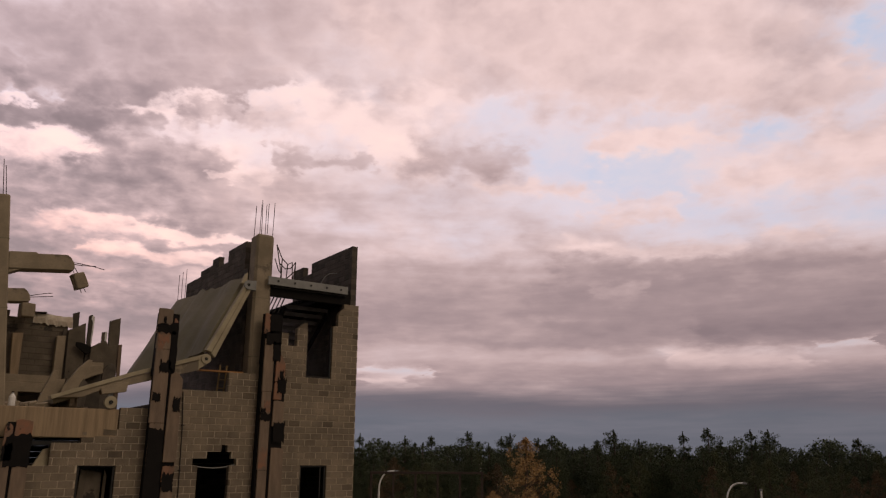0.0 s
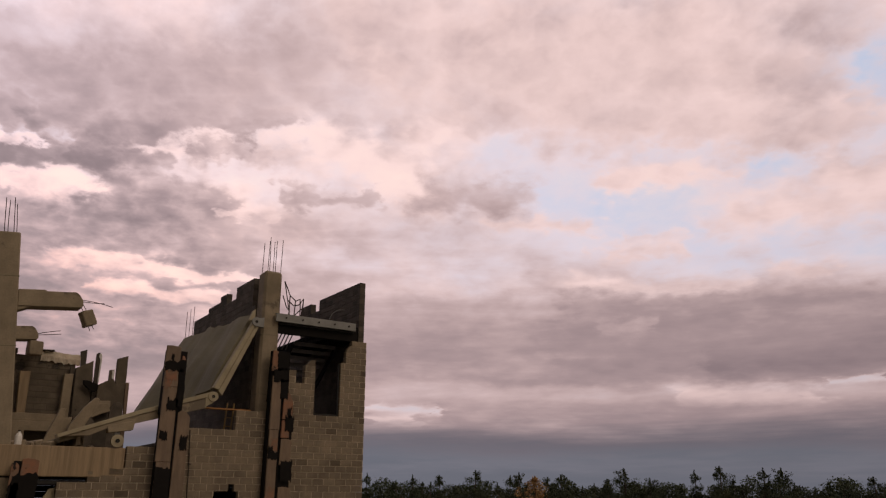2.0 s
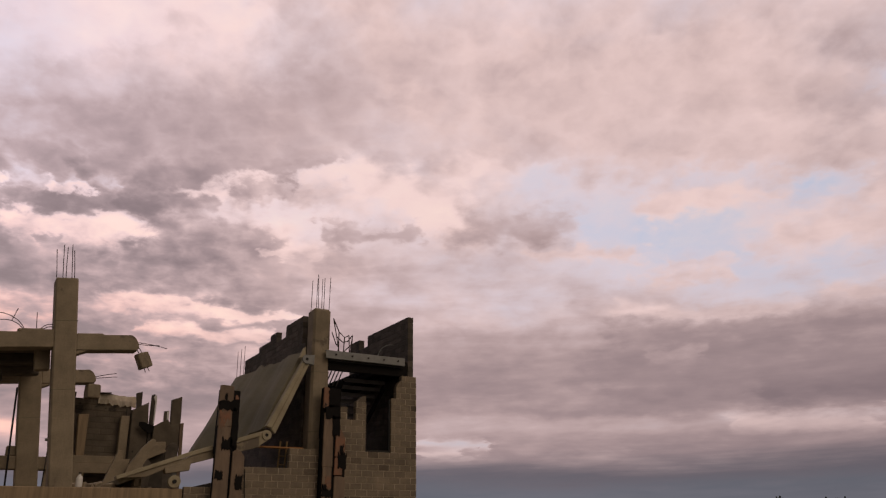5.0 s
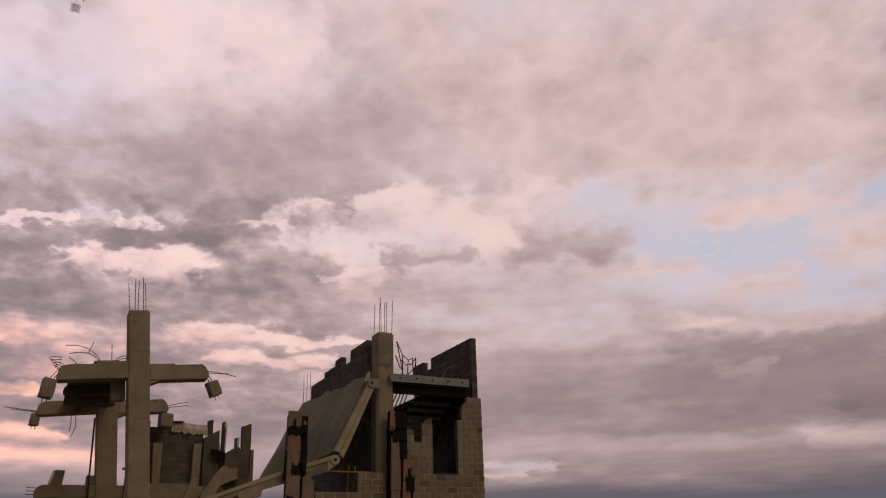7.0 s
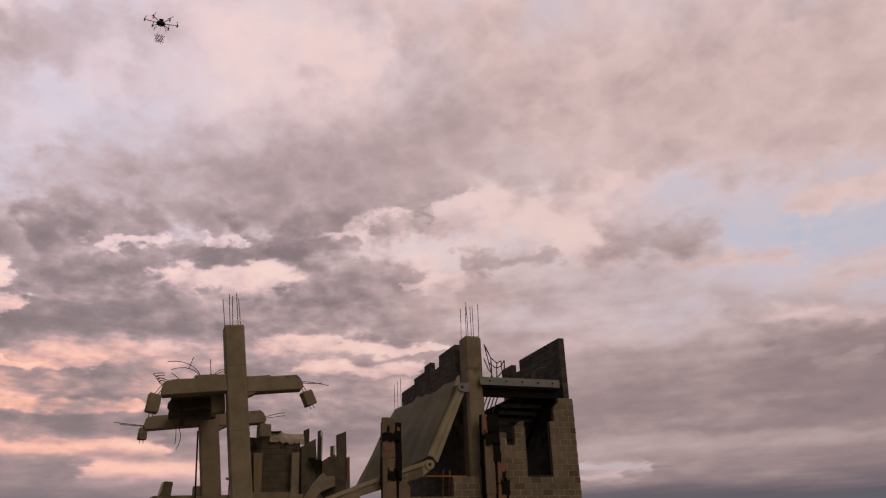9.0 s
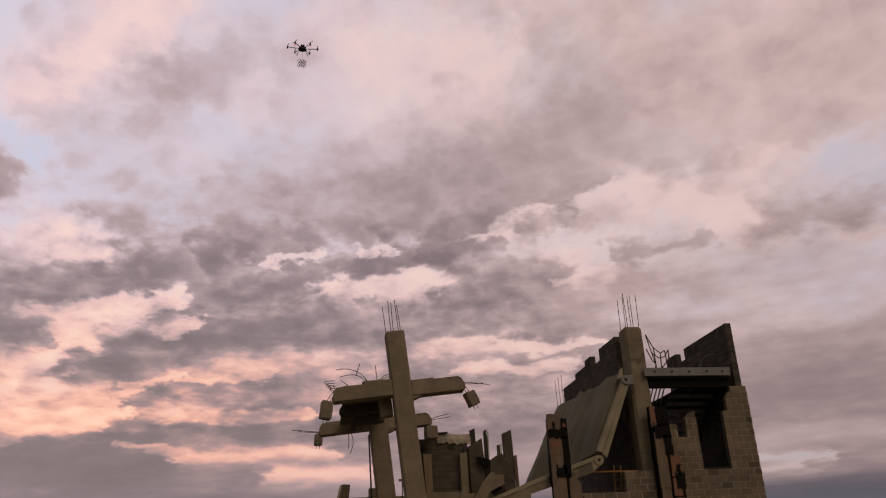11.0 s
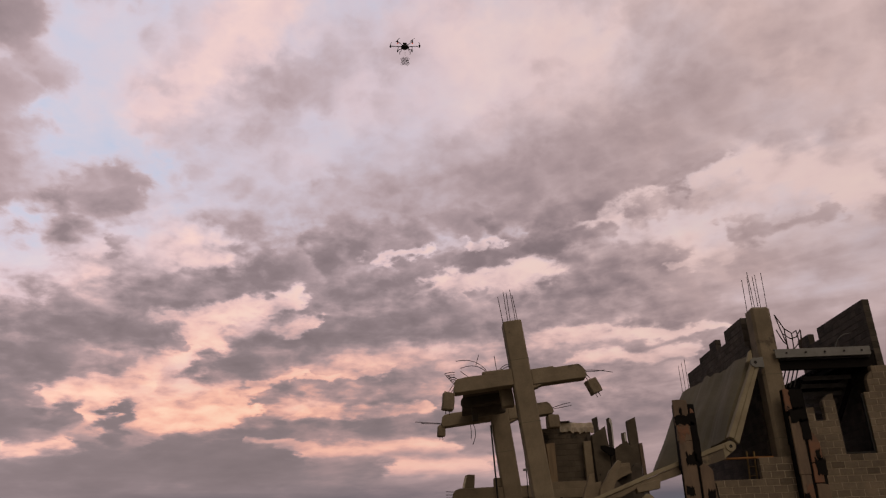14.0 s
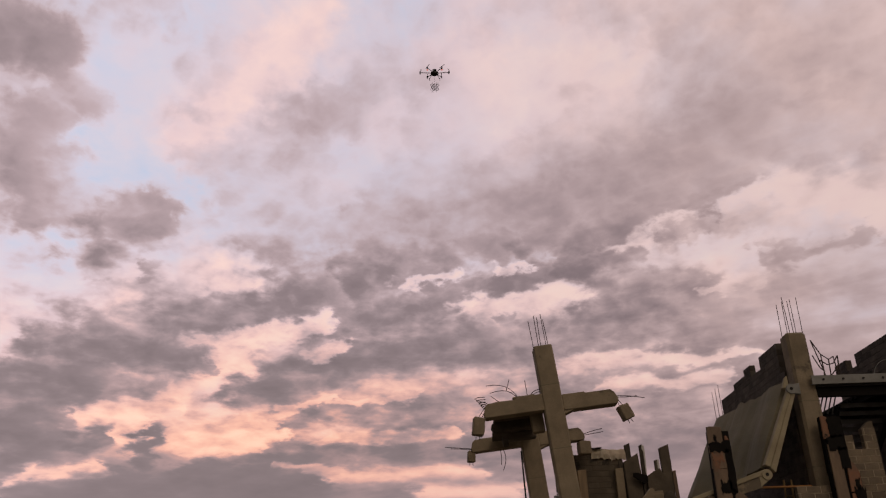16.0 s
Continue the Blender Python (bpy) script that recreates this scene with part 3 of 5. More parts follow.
DARKSTEEL = material("dark_steel", (0.03, 0.029, 0.028), (0.02, 0.019, 0.018), 0.6, 0.4, scale=3, grain=50, bump=0.1)
STAIRSTEEL = material("sooty_stair_steel", (0.085, 0.08, 0.078), (0.06, 0.056, 0.054), 0.8, 0.1, scale=3, grain=50, bump=0.1)
REBAR = material("rusty_rebar", (0.06, 0.04, 0.032), (0.04, 0.03, 0.026), 0.8, 0.2, scale=8, grain=80, bump=0.2)
TORN = material("torn_pale_sheet", (0.88, 0.80, 0.66), (0.70, 0.61, 0.48), 0.9, scale=3, grain=30, bump=0.3)
WOOD = material("orange_plank", (0.42, 0.20, 0.07), (0.30, 0.14, 0.05), 0.8, scale=4, grain=40, bump=0.2, stretch=(0.3, 3, 3))
LADDERWOOD = material("old_ladder_wood", (0.22, 0.15, 0.06), (0.15, 0.10, 0.045), 0.85, scale=4, grain=40, bump=0.2)
WHITE = material("white_paint", (0.75, 0.73, 0.70), (0.62, 0.60, 0.57), 0.5, scale=5, grain=60, bump=0.05)
GROUND = material("dry_grass_and_dirt", (0.10, 0.095, 0.05), (0.13, 0.11, 0.075), 0.95, scale=0.2, grain=6, bump=0.5)
BARK = material("bark", (0.09, 0.065, 0.05), (0.05, 0.04, 0.03), 0.95, scale=4, grain=30, bump=0.5)
PINE = material("pine_needles", (0.056, 0.070, 0.034), (0.040, 0.052, 0.026), 0.9, scale=0.5, grain=5, bump=0.0, vary=0.10, island=True)
LEAF = material("dull_green_leaves", (0.076, 0.086, 0.036), (0.056, 0.062, 0.028), 0.9, scale=0.5, grain=5, bump=0.0, vary=0.10, island=True)
YELLOW = material("autumn_leaves", (0.42, 0.25, 0.10), (0.27, 0.17, 0.07), 0.8, scale=0.8, grain=10, bump=0.0, vary=0.4, island=True)
BROWNLEAF = material("brown_leaves", (0.115, 0.078, 0.042), (0.085, 0.066, 0.034), 0.9, scale=0.5, grain=5, bump=0.0, vary=0.10, island=True)
BLACK = material("black_plastic", (0.018, 0.018, 0.02), (0.012, 0.012, 0.013), 0.45, scale=8, grain=60, bump=0.0)
REDLAMP = bpy.data.materials.new("red_lamp")
REDLAMP.use_nodes = True
REDLAMP.node_tree.nodes["Principled BSDF"].inputs["Emission Color"].default_value = (1.0, 0.12, 0.08, 1)
REDLAMP.node_tree.nodes["Principled BSDF"].inputs["Emission Strength"].default_value = 0.5

# ---------------------------------------------------------------- helpers of shape


def part(name, bm, mat, parent=None, label=""):
    """Links a bmesh as one mesh object, under a thing where one is given."""
    me = bpy.data.meshes.new(name)
    bm.to_mesh(me)
    bm.free()
    me.materials.append(mat)
    ob = new(name, me)
    ob.parent = parent
    return tagged(ob, label)


def thing(name, label, category, group="", m=None):
    ob = new(name)
    ob.empty_display_size = 0.2
    if m is not None:
        ob.matrix_basis = m
    return tagged(ob, label, category, group)


def add_box(bm, x0, x1, y0, y1, z0, z1):
    return bmesh.ops.create_cube(bm, size=1, matrix=Matrix.LocRotScale(((x0 + x1) / 2, (y0 + y1) / 2, (z0 + z1) / 2), None, (x1 - x0, y1 - y0, z1 - z0)))["verts"]


def soften(bm, width=0.015, segments=1):
    bmesh.ops.bevel(bm, geom=[e for e in bm.edges if e.calc_face_angle(0) > 0.5], offset=width, segments=segments, affect="EDGES", clamp_overlap=True)
    return bm


def box(x0, x1, y0, y1, z0, z1, bevel=0.015):
    bm = bmesh.new()
    add_box(bm, x0, x1, y0, y1, z0, z1)
    return soften(bm, bevel) if bevel else bm


def prism(outline, y0, y1, bevel=0.012):
    """An outline in x and z, given depth along y."""
    bm = bmesh.new()
    front = [bm.verts.new((x, y0, z)) for x, z in outline]
    back = [bm.verts.new((x, y1, z)) for x, z in outline]
    n = len(outline)
    bm.faces.new(front)
    bm.faces.new(back[::-1])
    for k in range(n):
        bm.faces.new((front[k], back[k], back[(k + 1) % n], front[(k + 1) % n]))
    bmesh.ops.recalc_face_normals(bm, faces=bm.faces)
    return soften(bm, bevel) if bevel else bm


def crumble(bm, amount=0.02, cuts=3, seed=0):
    """Breaks up the straightness of a lump of concrete."""
    bmesh.ops.subdivide_edges(bm, edges=[e for e in bm.edges if e.calc_length() > 0.12], cuts=cuts, use_grid_fill=True)
    for v in bm.verts:
        v.co += noise.noise_vector(v.co * 3.1 + Vector((seed, seed * 2, 0))) * amount + noise.noise_vector(v.co * 9.0 + Vector((seed, 0, 1))) * amount * 0.5
    return bm


def tube(points, radius, sides=6, bm=None):
    """A bar bent along points."""
    bm = bm or bmesh.new()
    pts = [Vector(p) for p in points]
    rings = []
    for k, p in enumerate(pts):
        way = (pts[min(k + 1, len(pts) - 1)] - pts[max(k - 1, 0)]).normalized()
        side = way.orthogonal().normalized()
        other = way.cross(side)
        rings.append([bm.verts.new(p + radius * (math.cos(a) * side + math.sin(a) * other)) for a in (2 * math.pi * j / sides for j in range(sides))])
    for a, b in zip(rings, rings[1:]):
        best = min(range(sides), key=lambda s: sum((a[j].co - b[(j + s) % sides].co).length for j in range(sides)))
        for j in range(sides):
            bm.faces.new((a[j], a[(j + 1) % sides], b[(j + 1 + best) % sides], b[(j + best) % sides]))
    bm.faces.new(rings[0][::-1])
    bm.faces.new(rings[-1])
    bmesh.ops.recalc_face_normals(bm, faces=bm.faces)
    return bm


def arc(p, q, sag, n=7):
    """Points from p to q that bend by the vector sag in the middle."""
    p, q, sag = Vector(p), Vector(q), Vector(sag)
    return [p.lerp(q, t) + sag * 4 * t * (1 - t) for t in (k / (n - 1) for k in range(n))]


def disc(centre, radius, y0, y1, hole=0.0, sides=20):
    """A round plate across y, with a hole."""
    bm = bmesh.new()
    cx, cz = centre
    rim = [(cx + r * math.cos(a), cz + r * math.sin(a)) for r in (radius, max(hole, 0.01)) for a in (2 * math.pi * k / sides for k in range(sides))]
    fr = [bm.verts.new((x, y0, z)) for x, z in rim]
    bk = [bm.verts.new((x, y1, z)) for x, z in rim]
    for k in range(sides):
        j = (k + 1) % sides
        bm.faces.new((fr[k], fr[j], fr[sides + j], fr[sides + k]))
        bm.faces.new((bk[k], bk[sides + k], bk[sides + j], bk[j]))
        bm.faces.new((fr[k], bk[k], bk[j], fr[j]))
        bm.faces.new((fr[sides + k], fr[sides + j], bk[sides + j], bk[sides + k]))
    bmesh.ops.recalc_face_normals(bm, faces=bm.faces)
    return bm


# ---------------------------------------------------------------- block walls
COURSE, LONG, BASE = 0.2015, 0.4030, 0.118
JOINT = 0.018
brick_meshes = {}


def block_mesh(axis, length, thick, mat):
    key = (axis, round(length, 3), thick, mat.name)
    if key not in brick_meshes:
        h = COURSE - JOINT
        bm = box(0, length, 0, thick, 0, h, 0.006) if axis == "x" else box(0, thick, 0, length, 0, h, 0.006)
        me = bpy.data.meshes.new("block")
        bm.to_mesh(me)
        bm.free()
        me.materials.append(mat)
        brick_meshes[key] = me
    return brick_meshes[key]


def block_wall(name, axis, at, thick, spans, z_low, z_top, label, mats, chosen):
    """A wall of concrete blocks in running bond along an axis; spans(z) gives the solid stretches of the course at z.
    Blocks that chosen(a, z) picks are objects of their own, the others are joined."""
    block, rest, mortar = mats
    core = bmesh.new()
    joined = bmesh.new()
    picks = []
    k = max(0, int((z_low - BASE) / COURSE))
    while BASE + k * COURSE < z_top:
        z = BASE + k * COURSE
        for a0, a1 in spans(z + COURSE / 2):
            lo, hi, rec = a0 + 0.006, a1 - 0.006, 0.0035
            if axis == "x":
                add_box(core, lo, hi, at + rec, at + thick - rec, z, z + COURSE - 0.006)
            else:
                add_box(core, at + rec, at + thick - rec, lo, hi, z, z + COURSE - 0.006)
            first = math.floor(a0 / LONG - 0.5 * (k % 2)) + 0.5 * (k % 2)
            n = 0
            while (first + n) * LONG < a1:
                b0, b1 = max(a0, (first + n) * LONG + JOINT / 2), min(a1, (first + n + 1) * LONG - JOINT / 2)
                n += 1
                if b1 - b0 < 0.05:
                    continue
                if chosen((b0 + b1) / 2, z):
                    picks.append((b0, b1 - b0, z))
                elif axis == "x":
                    add_box(joined, b0, b1, at, at + thick, z, z + COURSE - JOINT)
                else:
                    add_box(joined, at, at + thick, b0, b1, z, z + COURSE - JOINT)
        k += 1
    wall = part(name, core, mortar)
    tagged(wall, label, "wall", kind="structure")
    rest_ob = part("joined_blocks", joined, rest, wall)
    tagged(rest_ob, kind="stuff")
    rng = random.Random(len(picks))
    for b0, length, z in picks:
        ob = new("block", block_mesh(axis, length, thick, block))
        lift = rng.uniform(-0.004, 0.001)
        ob.location = (b0, at + lift, z + JOINT / 2) if axis == "x" else (at + lift, b0, z + JOINT / 2)
        ob.parent = wall
    return wall


def minus(stretches, cut):
    out = []
    for a, b in stretches:
        if cut[1] <= a or cut[0] >= b:
            out.append((a, b))
        else:
            out += [s for s in ((a, cut[0]), (cut[1], b)) if s[1] - s[0] > 0.04]
    return out

# ---------------------------------------------------------------- the ground
bm = bmesh.new()
bmesh.ops.create_grid(bm, x_segments=80, y_segments=80, size=1500)
for vtx in bm.verts:
    far = max(0.0, vtx.co.length - 60) / 200
    vtx.co.z = min(far, 1.0) * 0.4 * noise.noise(vtx.co * 0.01)
tagged(part("ground", bm, GROUND), "dull dry grass and bare dirt", "ground", kind="structure")

# ---------------------------------------------------------------- the ruined tower
F = 24.2                # front faces of the walls
TOWER = (BLOCK, BLOCK_REST, MORTAR)
DUSTY = (MIDBLOCK, MIDBLOCK_REST, MIDBLOCK)
SOOTY_SHADED = (DARKBLOCK, DARKBLOCK_REST, DARKMORTAR)


def right_front(z):
    s = [(10.45, 13.32)] if z < 8.58 else []
    if 3.74 < z < 5.76:
        s = minus(s, (11.36, 12.31))
    if z > 8.58:
        s += [(a, b) for a, b, top in ((10.45, 10.72, 9.9), (10.72, 11.02, 9.55), (11.02, 11.40, 10.2), (12.34, 12.53, 10.4), (12.53, 12.74, 10.75), (12.74, 13.32, 11.1)) if z < top]
        s = [(a, b) for a, b in s]
        for n in range(len(s) - 1, 0, -1):
            if abs(s[n][0] - s[n - 1][1]) < 1e-6:
                s[n - 1:n + 1] = [(s[n - 1][0], s[n][1])]
    return s


def left_front(z):
    s = [(7.22, 10.44)] if z < 8.0 else [(8.79, 10.44)]
    for lo, hi, a, b in ((3.4, 5.76, 8.02, 8.99), (5.76, 5.96, 7.86, 9.21), (5.96, 6.16, 8.28, 9.04), (6.16, 6.37, 8.72, 8.9)):
        if lo < z < hi:
            s = minus(s, (a, b))
    return s


def annex_front(z):
    s = [(a, b) for a, b, top in ((3.05, 3.95, 5.78), (3.95, 4.70, 6.28), (4.70, 5.66, 6.8), (5.66, 7.21, 7.42)) if z < top]
    for n in range(len(s) - 1, 0, -1):
        s[n - 1:n + 1] = [(s[n - 1][0], s[n][1])]
    if 4.0 < z < 5.78:
        s = minus(s, (4.68, 5.69))
    return s


def side_left(z):
    s = []
    for a, b, top in ((25.03, 25.34, 12.3), (25.34, 27.02, 13.25), (27.02, 28.0, 12.9), (28.0, 28.70, 13.25), (28.70, 30.0, 13.05), (30.0, 31.72, 12.9)):
        if z < top:
            if s and abs(s[-1][1] - a) < 1e-6:
                s[-1] = (s[-1][0], b)
            else:
                s.append((a, b))
    return s


def side_right(z):
    s = []
    for a, b, top in ((24.42, 27.75, 13.42), (27.75, 28.5, 12.98), (28.5, 29.4, 13.5), (29.4, 31.7, 12.0)):
        if z < top:
            if s and abs(s[-1][1] - a) < 1e-6:
                s[-1] = (s[-1][0], b)
            else:
                s.append((a, b))
    return s


block_wall("wall_tower_front", "x", F, 0.2, right_front, 0, 11.1, "grey-brown concrete block wall with a broken top", TOWER, lambda a, z: z > 4.6)
block_wall("wall_tower_low", "x", F, 0.2, left_front, 0, 8.4, "grey-brown concrete block wall with a breached doorway", TOWER, lambda a, z: z > 4.6)
block_wall("wall_annex", "x", F, 0.2, annex_front, 0, 7.42, "grey-brown concrete block wall, stepped where it broke", TOWER, lambda a, z: z > 4.6)
# inner walls: their colour holds soot and painted-in shade
block_wall("wall_tower_left", "y", 9.46, 0.2, side_left, 7.7, 13.3, "sooty concrete block wall coloured darker for shade, with a jagged top", SOOTY_SHADED, lambda a, z: z > 11.4)
block_wall("wall_tower_right", "y", 13.1, 0.22, side_right, 0, 13.6, "sooty concrete block wall coloured darker for shade, with a broken top", SOOTY_SHADED, lambda a, z: z > 11.2)
block_wall("wall_tower_back", "x", 31.72, 0.2, lambda z: [(7.2, 13.32)] if z < 7.6 else [(9.66, 13.32)], 0, 10.6, "sooty concrete block wall coloured darker for shade", SOOTY_SHADED, lambda a, z: False)
block_wall("wall_tower_inner", "y", 7.0, 0.2, lambda z: [(24.42, 31.7)], 0, 7.5, "sooty concrete block wall coloured darker for shade", SOOTY_SHADED, lambda a, z: False)


def slab(name, x0, x1, y0, y1, z0, z1, label, mat=CONCRETE):
    return tagged(part(name, box(x0, x1, y0, y1, z0, z1, 0.02), mat), label, "floor slab", kind="structure")


# both tower slabs take the dark block colour of the walls
slab("floor_tower", 7.21, 13.09, F + 0.21, 31.7, 7.50, 7.68, "dark concrete floor slab in the tower", DARKBLOCK_REST)
slab("floor_tower_low", 7.21, 13.09, F + 0.21, 31.7, 3.3, 3.48, "dark concrete floor slab in the tower", DARKBLOCK_REST)
slab("floor_annex", -7.0, 6.99, F + 0.52, 31.9, 7.08, 7.30, "weathered concrete deck with rubble on it")
slab("floor_annex_low", -7.0, 6.99, F + 0.52, 31.9, 3.3, 3.48, "weathered concrete floor")
block_wall("wall_annex_back", "x", 31.95, 0.2, lambda z: [(-7.0, 7.1)], 0, 7.2, "concrete block wall", SOOTY_SHADED, lambda a, z: False)
block_wall("wall_annex_end", "y", -7.2, 0.2, lambda z: [(24.2, 32.1)], 0, 7.2, "concrete block wall", TOWER, lambda a, z: False)
tagged(part("wall_annex_left", box(-7.0, 3.04, F + 0.05, F + 0.45, 0, 6.46, 0.02), CONCRETE), "plain weathered concrete wall", "wall", kind="structure")

# broken caps on the piers
rng = random.Random(4)
for x0, x1, z, tip in ((11.04, 11.39, 10.19, 0.20), (12.80, 13.30, 11.0, 0.16), (10.47, 10.70, 9.79, 0.16)):
    bm = crumble(prism([(x0, z), (x1, z), (x1, z + tip), (x0 + 0.6 * (x1 - x0), z + tip * 0.9), (x0 + 0.04, z + 0.03)], F + 0.01, F + 0.19, 0), 0.012, 2, z)
    tagged(part("broken_block", bm, BLOCK), "broken grey-brown block on top of the wall", "concrete block", "broken blocks")


bm = crumble(prism([(12.54, 10.80), (12.735, 10.80), (12.735, 11.03), (12.66, 10.98), (12.58, 10.88)], F + 0.01, F + 0.19, 0), 0.01, 2, 5)
tagged(part("broken_block", bm, BLOCK), "broken grey-brown block at the window's torn corner", "concrete block", "broken blocks")


def window_frame(name, x0, x1, z0, z1, label, y=F + 0.06):
    w = thing(name, label, "window")
    tagged(w, kind="structure")
    for n, a, b, c, d in (("jamb", x0, x0 + 0.06, z0, z1), ("jamb", x1 - 0.06, x1, z0, z1), ("sill", x0 + 0.06, x1 - 0.06, z0, z0 + 0.06), ("head", x0 + 0.06, x1 - 0.06, z1 - 0.06, z1)):
        part(n, box(a, b, y, y + 0.1, c, d, 0.006), DARKSTEEL, w)
    return w


w = window_frame("window_1", 11.365, 12.305, 3.75, 5.755, "empty window with a thin dark steel frame")
part("mullion", box(12.10, 12.14, F + 0.08, F + 0.12, 3.81, 5.69, 0.004), DARKSTEEL, w)
w = thing("window_2", "empty upper window with a dark steel frame", "window")
tagged(w, kind="structure")
for n, a, b, c, d in (("jamb", 11.405, 11.45, 8.59, 10.1), ("jamb", 12.28, 12.335, 8.59, 10.35), ("sill", 11.45, 12.28, 8.59, 8.64)):
    part(n, box(a, b, F + 0.06, F + 0.16, c, d, 0.006), DARKSTEEL, w)
w = window_frame("window_3", 4.685, 5.685, 4.02, 5.775, "empty window with a dark frame and hanging boards")
for k, (a, b, tilt, mat) in enumerate(((4.80, 4.98, 0.05, MIDBLOCK), (5.02, 5.46, -0.03, MIDBLOCK), (5.50, 5.58, 0.03, CONCRETE))):
    part("hanging_board", crumble(prism([(a, 4.1), (b, 4.1), (b + tilt, 5.60 - 0.06 * k), (a + tilt, 5.66)], F + 0.4 + 0.1 * k, F + 0.44 + 0.1 * k, 0.005), 0.012, 2, k), mat, w)
conduit = thing("conduit", "thin dark conduit down the block wall", "conduit")
part("tube", tube([(7.39, F - 0.03, 7.9), (7.46, F - 0.03, 6.8), (7.50, F - 0.03, 5.0), (7.50, F - 0.03, 0.0)], 0.014, 6), DARKSTEEL, conduit)
for z in (5.6, 6.9):
    part("clip", box(7.42, 7.52, F - 0.035, F, z, z + 0.03, 0.003), DARKSTEEL, conduit)
slack = thing("slack_cable", "slack grey cable across the breached doorway", "cable")
part("cable", tube(arc((7.94, F + 0.12, 5.75), (9.25, F + 0.12, 5.79), (0, 0, -0.09)), 0.016, 5), STEEL, slack)
lean = thing("leaning_slab", "pale slab of rubble leaning inside the slot", "rubble")
part("slab", crumble(prism([(3.2, 3.48), (4.05, 3.48), (4.10, 5.8), (3.98, 6.24), (3.80, 6.18), (3.50, 5.6)], F + 0.22, F + 0.36, 0.01), 0.012, 3, 31), GIRDER, lean)


def standing_bars(parent, x0, x1, y0, y1, z, length, count, seed):
    rng = random.Random(seed)
    for k in range(count):
        t = k / max(1, count - 1)
        x = x0 + (x1 - x0) * t
        y = y0 if k % 2 else y1
        lean = Vector((rng.uniform(-0.035, 0.035), rng.uniform(-0.03, 0.03), 0))
        h = length * rng.uniform(0.9, 1.03)
        part("rebar", tube([(x, y, z - 0.1), (x + lean.x * 0.4, y, z + h * 0.5), (x + lean.x, y + lean.y, z + h)], 0.011, 5), REBAR, parent)


col = thing("concrete_column", "pale square concrete column with rebar out of its top", "column")
bm = box(9.49, 10.11, F + 0.22, F + 0.82, 7.7, 13.30, 0.075)
part("shaft", crumble(bm, 0.006, 2, 3), CONCRETE, col)
for z in (9.15, 11.1):
    part("lift_joint", box(9.486, 10.114, F + 0.216, F + 0.824, z, z + 0.018, 0.003), SLAB, col)
standing_bars(col, 9.56, 10.05, F + 0.3, F + 0.72, 13.28, 1.24, 6, 2)

beam = thing("steel_channel_beam", "grey galvanised steel channel with bolts", "beam")
part("web", box(9.90, 12.88, F + 0.02, F + 0.04, 11.56, 11.83, 0.003), STEEL, beam)
part("top_flange", box(9.90, 12.88, F + 0.041, F + 0.14, 11.81, 11.83, 0.003), STEEL, beam)
part("bottom_flange", box(9.90, 12.88, F + 0.041, F + 0.14, 11.56, 11.58, 0.003), STEEL, beam)
for x in (10.25, 10.85, 11.45, 12.05, 12.6):
    part("bolt", tube([(x, F - 0.012, 11.70), (x, F + 0.02, 11.70)], 0.032, 8), DARKSTEEL, beam)

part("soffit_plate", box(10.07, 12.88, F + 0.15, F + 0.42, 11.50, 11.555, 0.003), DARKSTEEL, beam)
deck = thing("steel_deck", "near-black steel deck under the channel", "steel deck")
# beam, sheet and joists share the near-black of the column burns
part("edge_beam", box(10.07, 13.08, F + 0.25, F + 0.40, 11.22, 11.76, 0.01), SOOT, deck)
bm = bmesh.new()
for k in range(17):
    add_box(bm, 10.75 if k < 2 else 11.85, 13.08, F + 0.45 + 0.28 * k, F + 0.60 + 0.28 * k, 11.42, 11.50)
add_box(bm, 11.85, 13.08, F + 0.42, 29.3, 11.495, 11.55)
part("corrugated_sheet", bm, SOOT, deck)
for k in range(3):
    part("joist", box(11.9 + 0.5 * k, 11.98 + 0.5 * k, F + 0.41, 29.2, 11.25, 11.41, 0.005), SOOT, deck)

stair = thing("steel_stair", "dark steel stair seen from below", "stair")
for k in range(9):
    step_ = part("tread", box(10.98, 12.55 - 0.07 * k, 25.1 + 0.26 * k, 25.40 + 0.26 * k, 11.08 - 0.2 * k, 11.13 - 0.2 * k, 0.004), STAIRSTEEL, stair)
    part("riser", box(10.98, 12.55 - 0.07 * k, 25.08 + 0.26 * k, 25.098 + 0.26 * k, 10.99 - 0.2 * k, 11.13 - 0.2 * k, 0.003), STAIRSTEEL, step_)
for x in (10.92, 12.56):
    part("stringer", prism([(0, 0), (2.5, -1.9), (2.5, -1.65), (0, 0.25)], 0, 0.05, 0.004), SOOT, stair).matrix_basis = Matrix.Translation((x, 25.1, 10.85)) @ pose(0, 0, 0, 0, 0, 90)
for k in range(4):
    part("rail_bar", tube([(10.10 + 0.13 * k, F + 0.5, 10.72), (10.34 + 0.13 * k, F + 0.5, 11.30)], 0.02, 6), DARKSTEEL, stair)

mesh_bars = thing("bent_rebar_mat", "bent rusty rebar mat standing on the steel beam", "rebar")
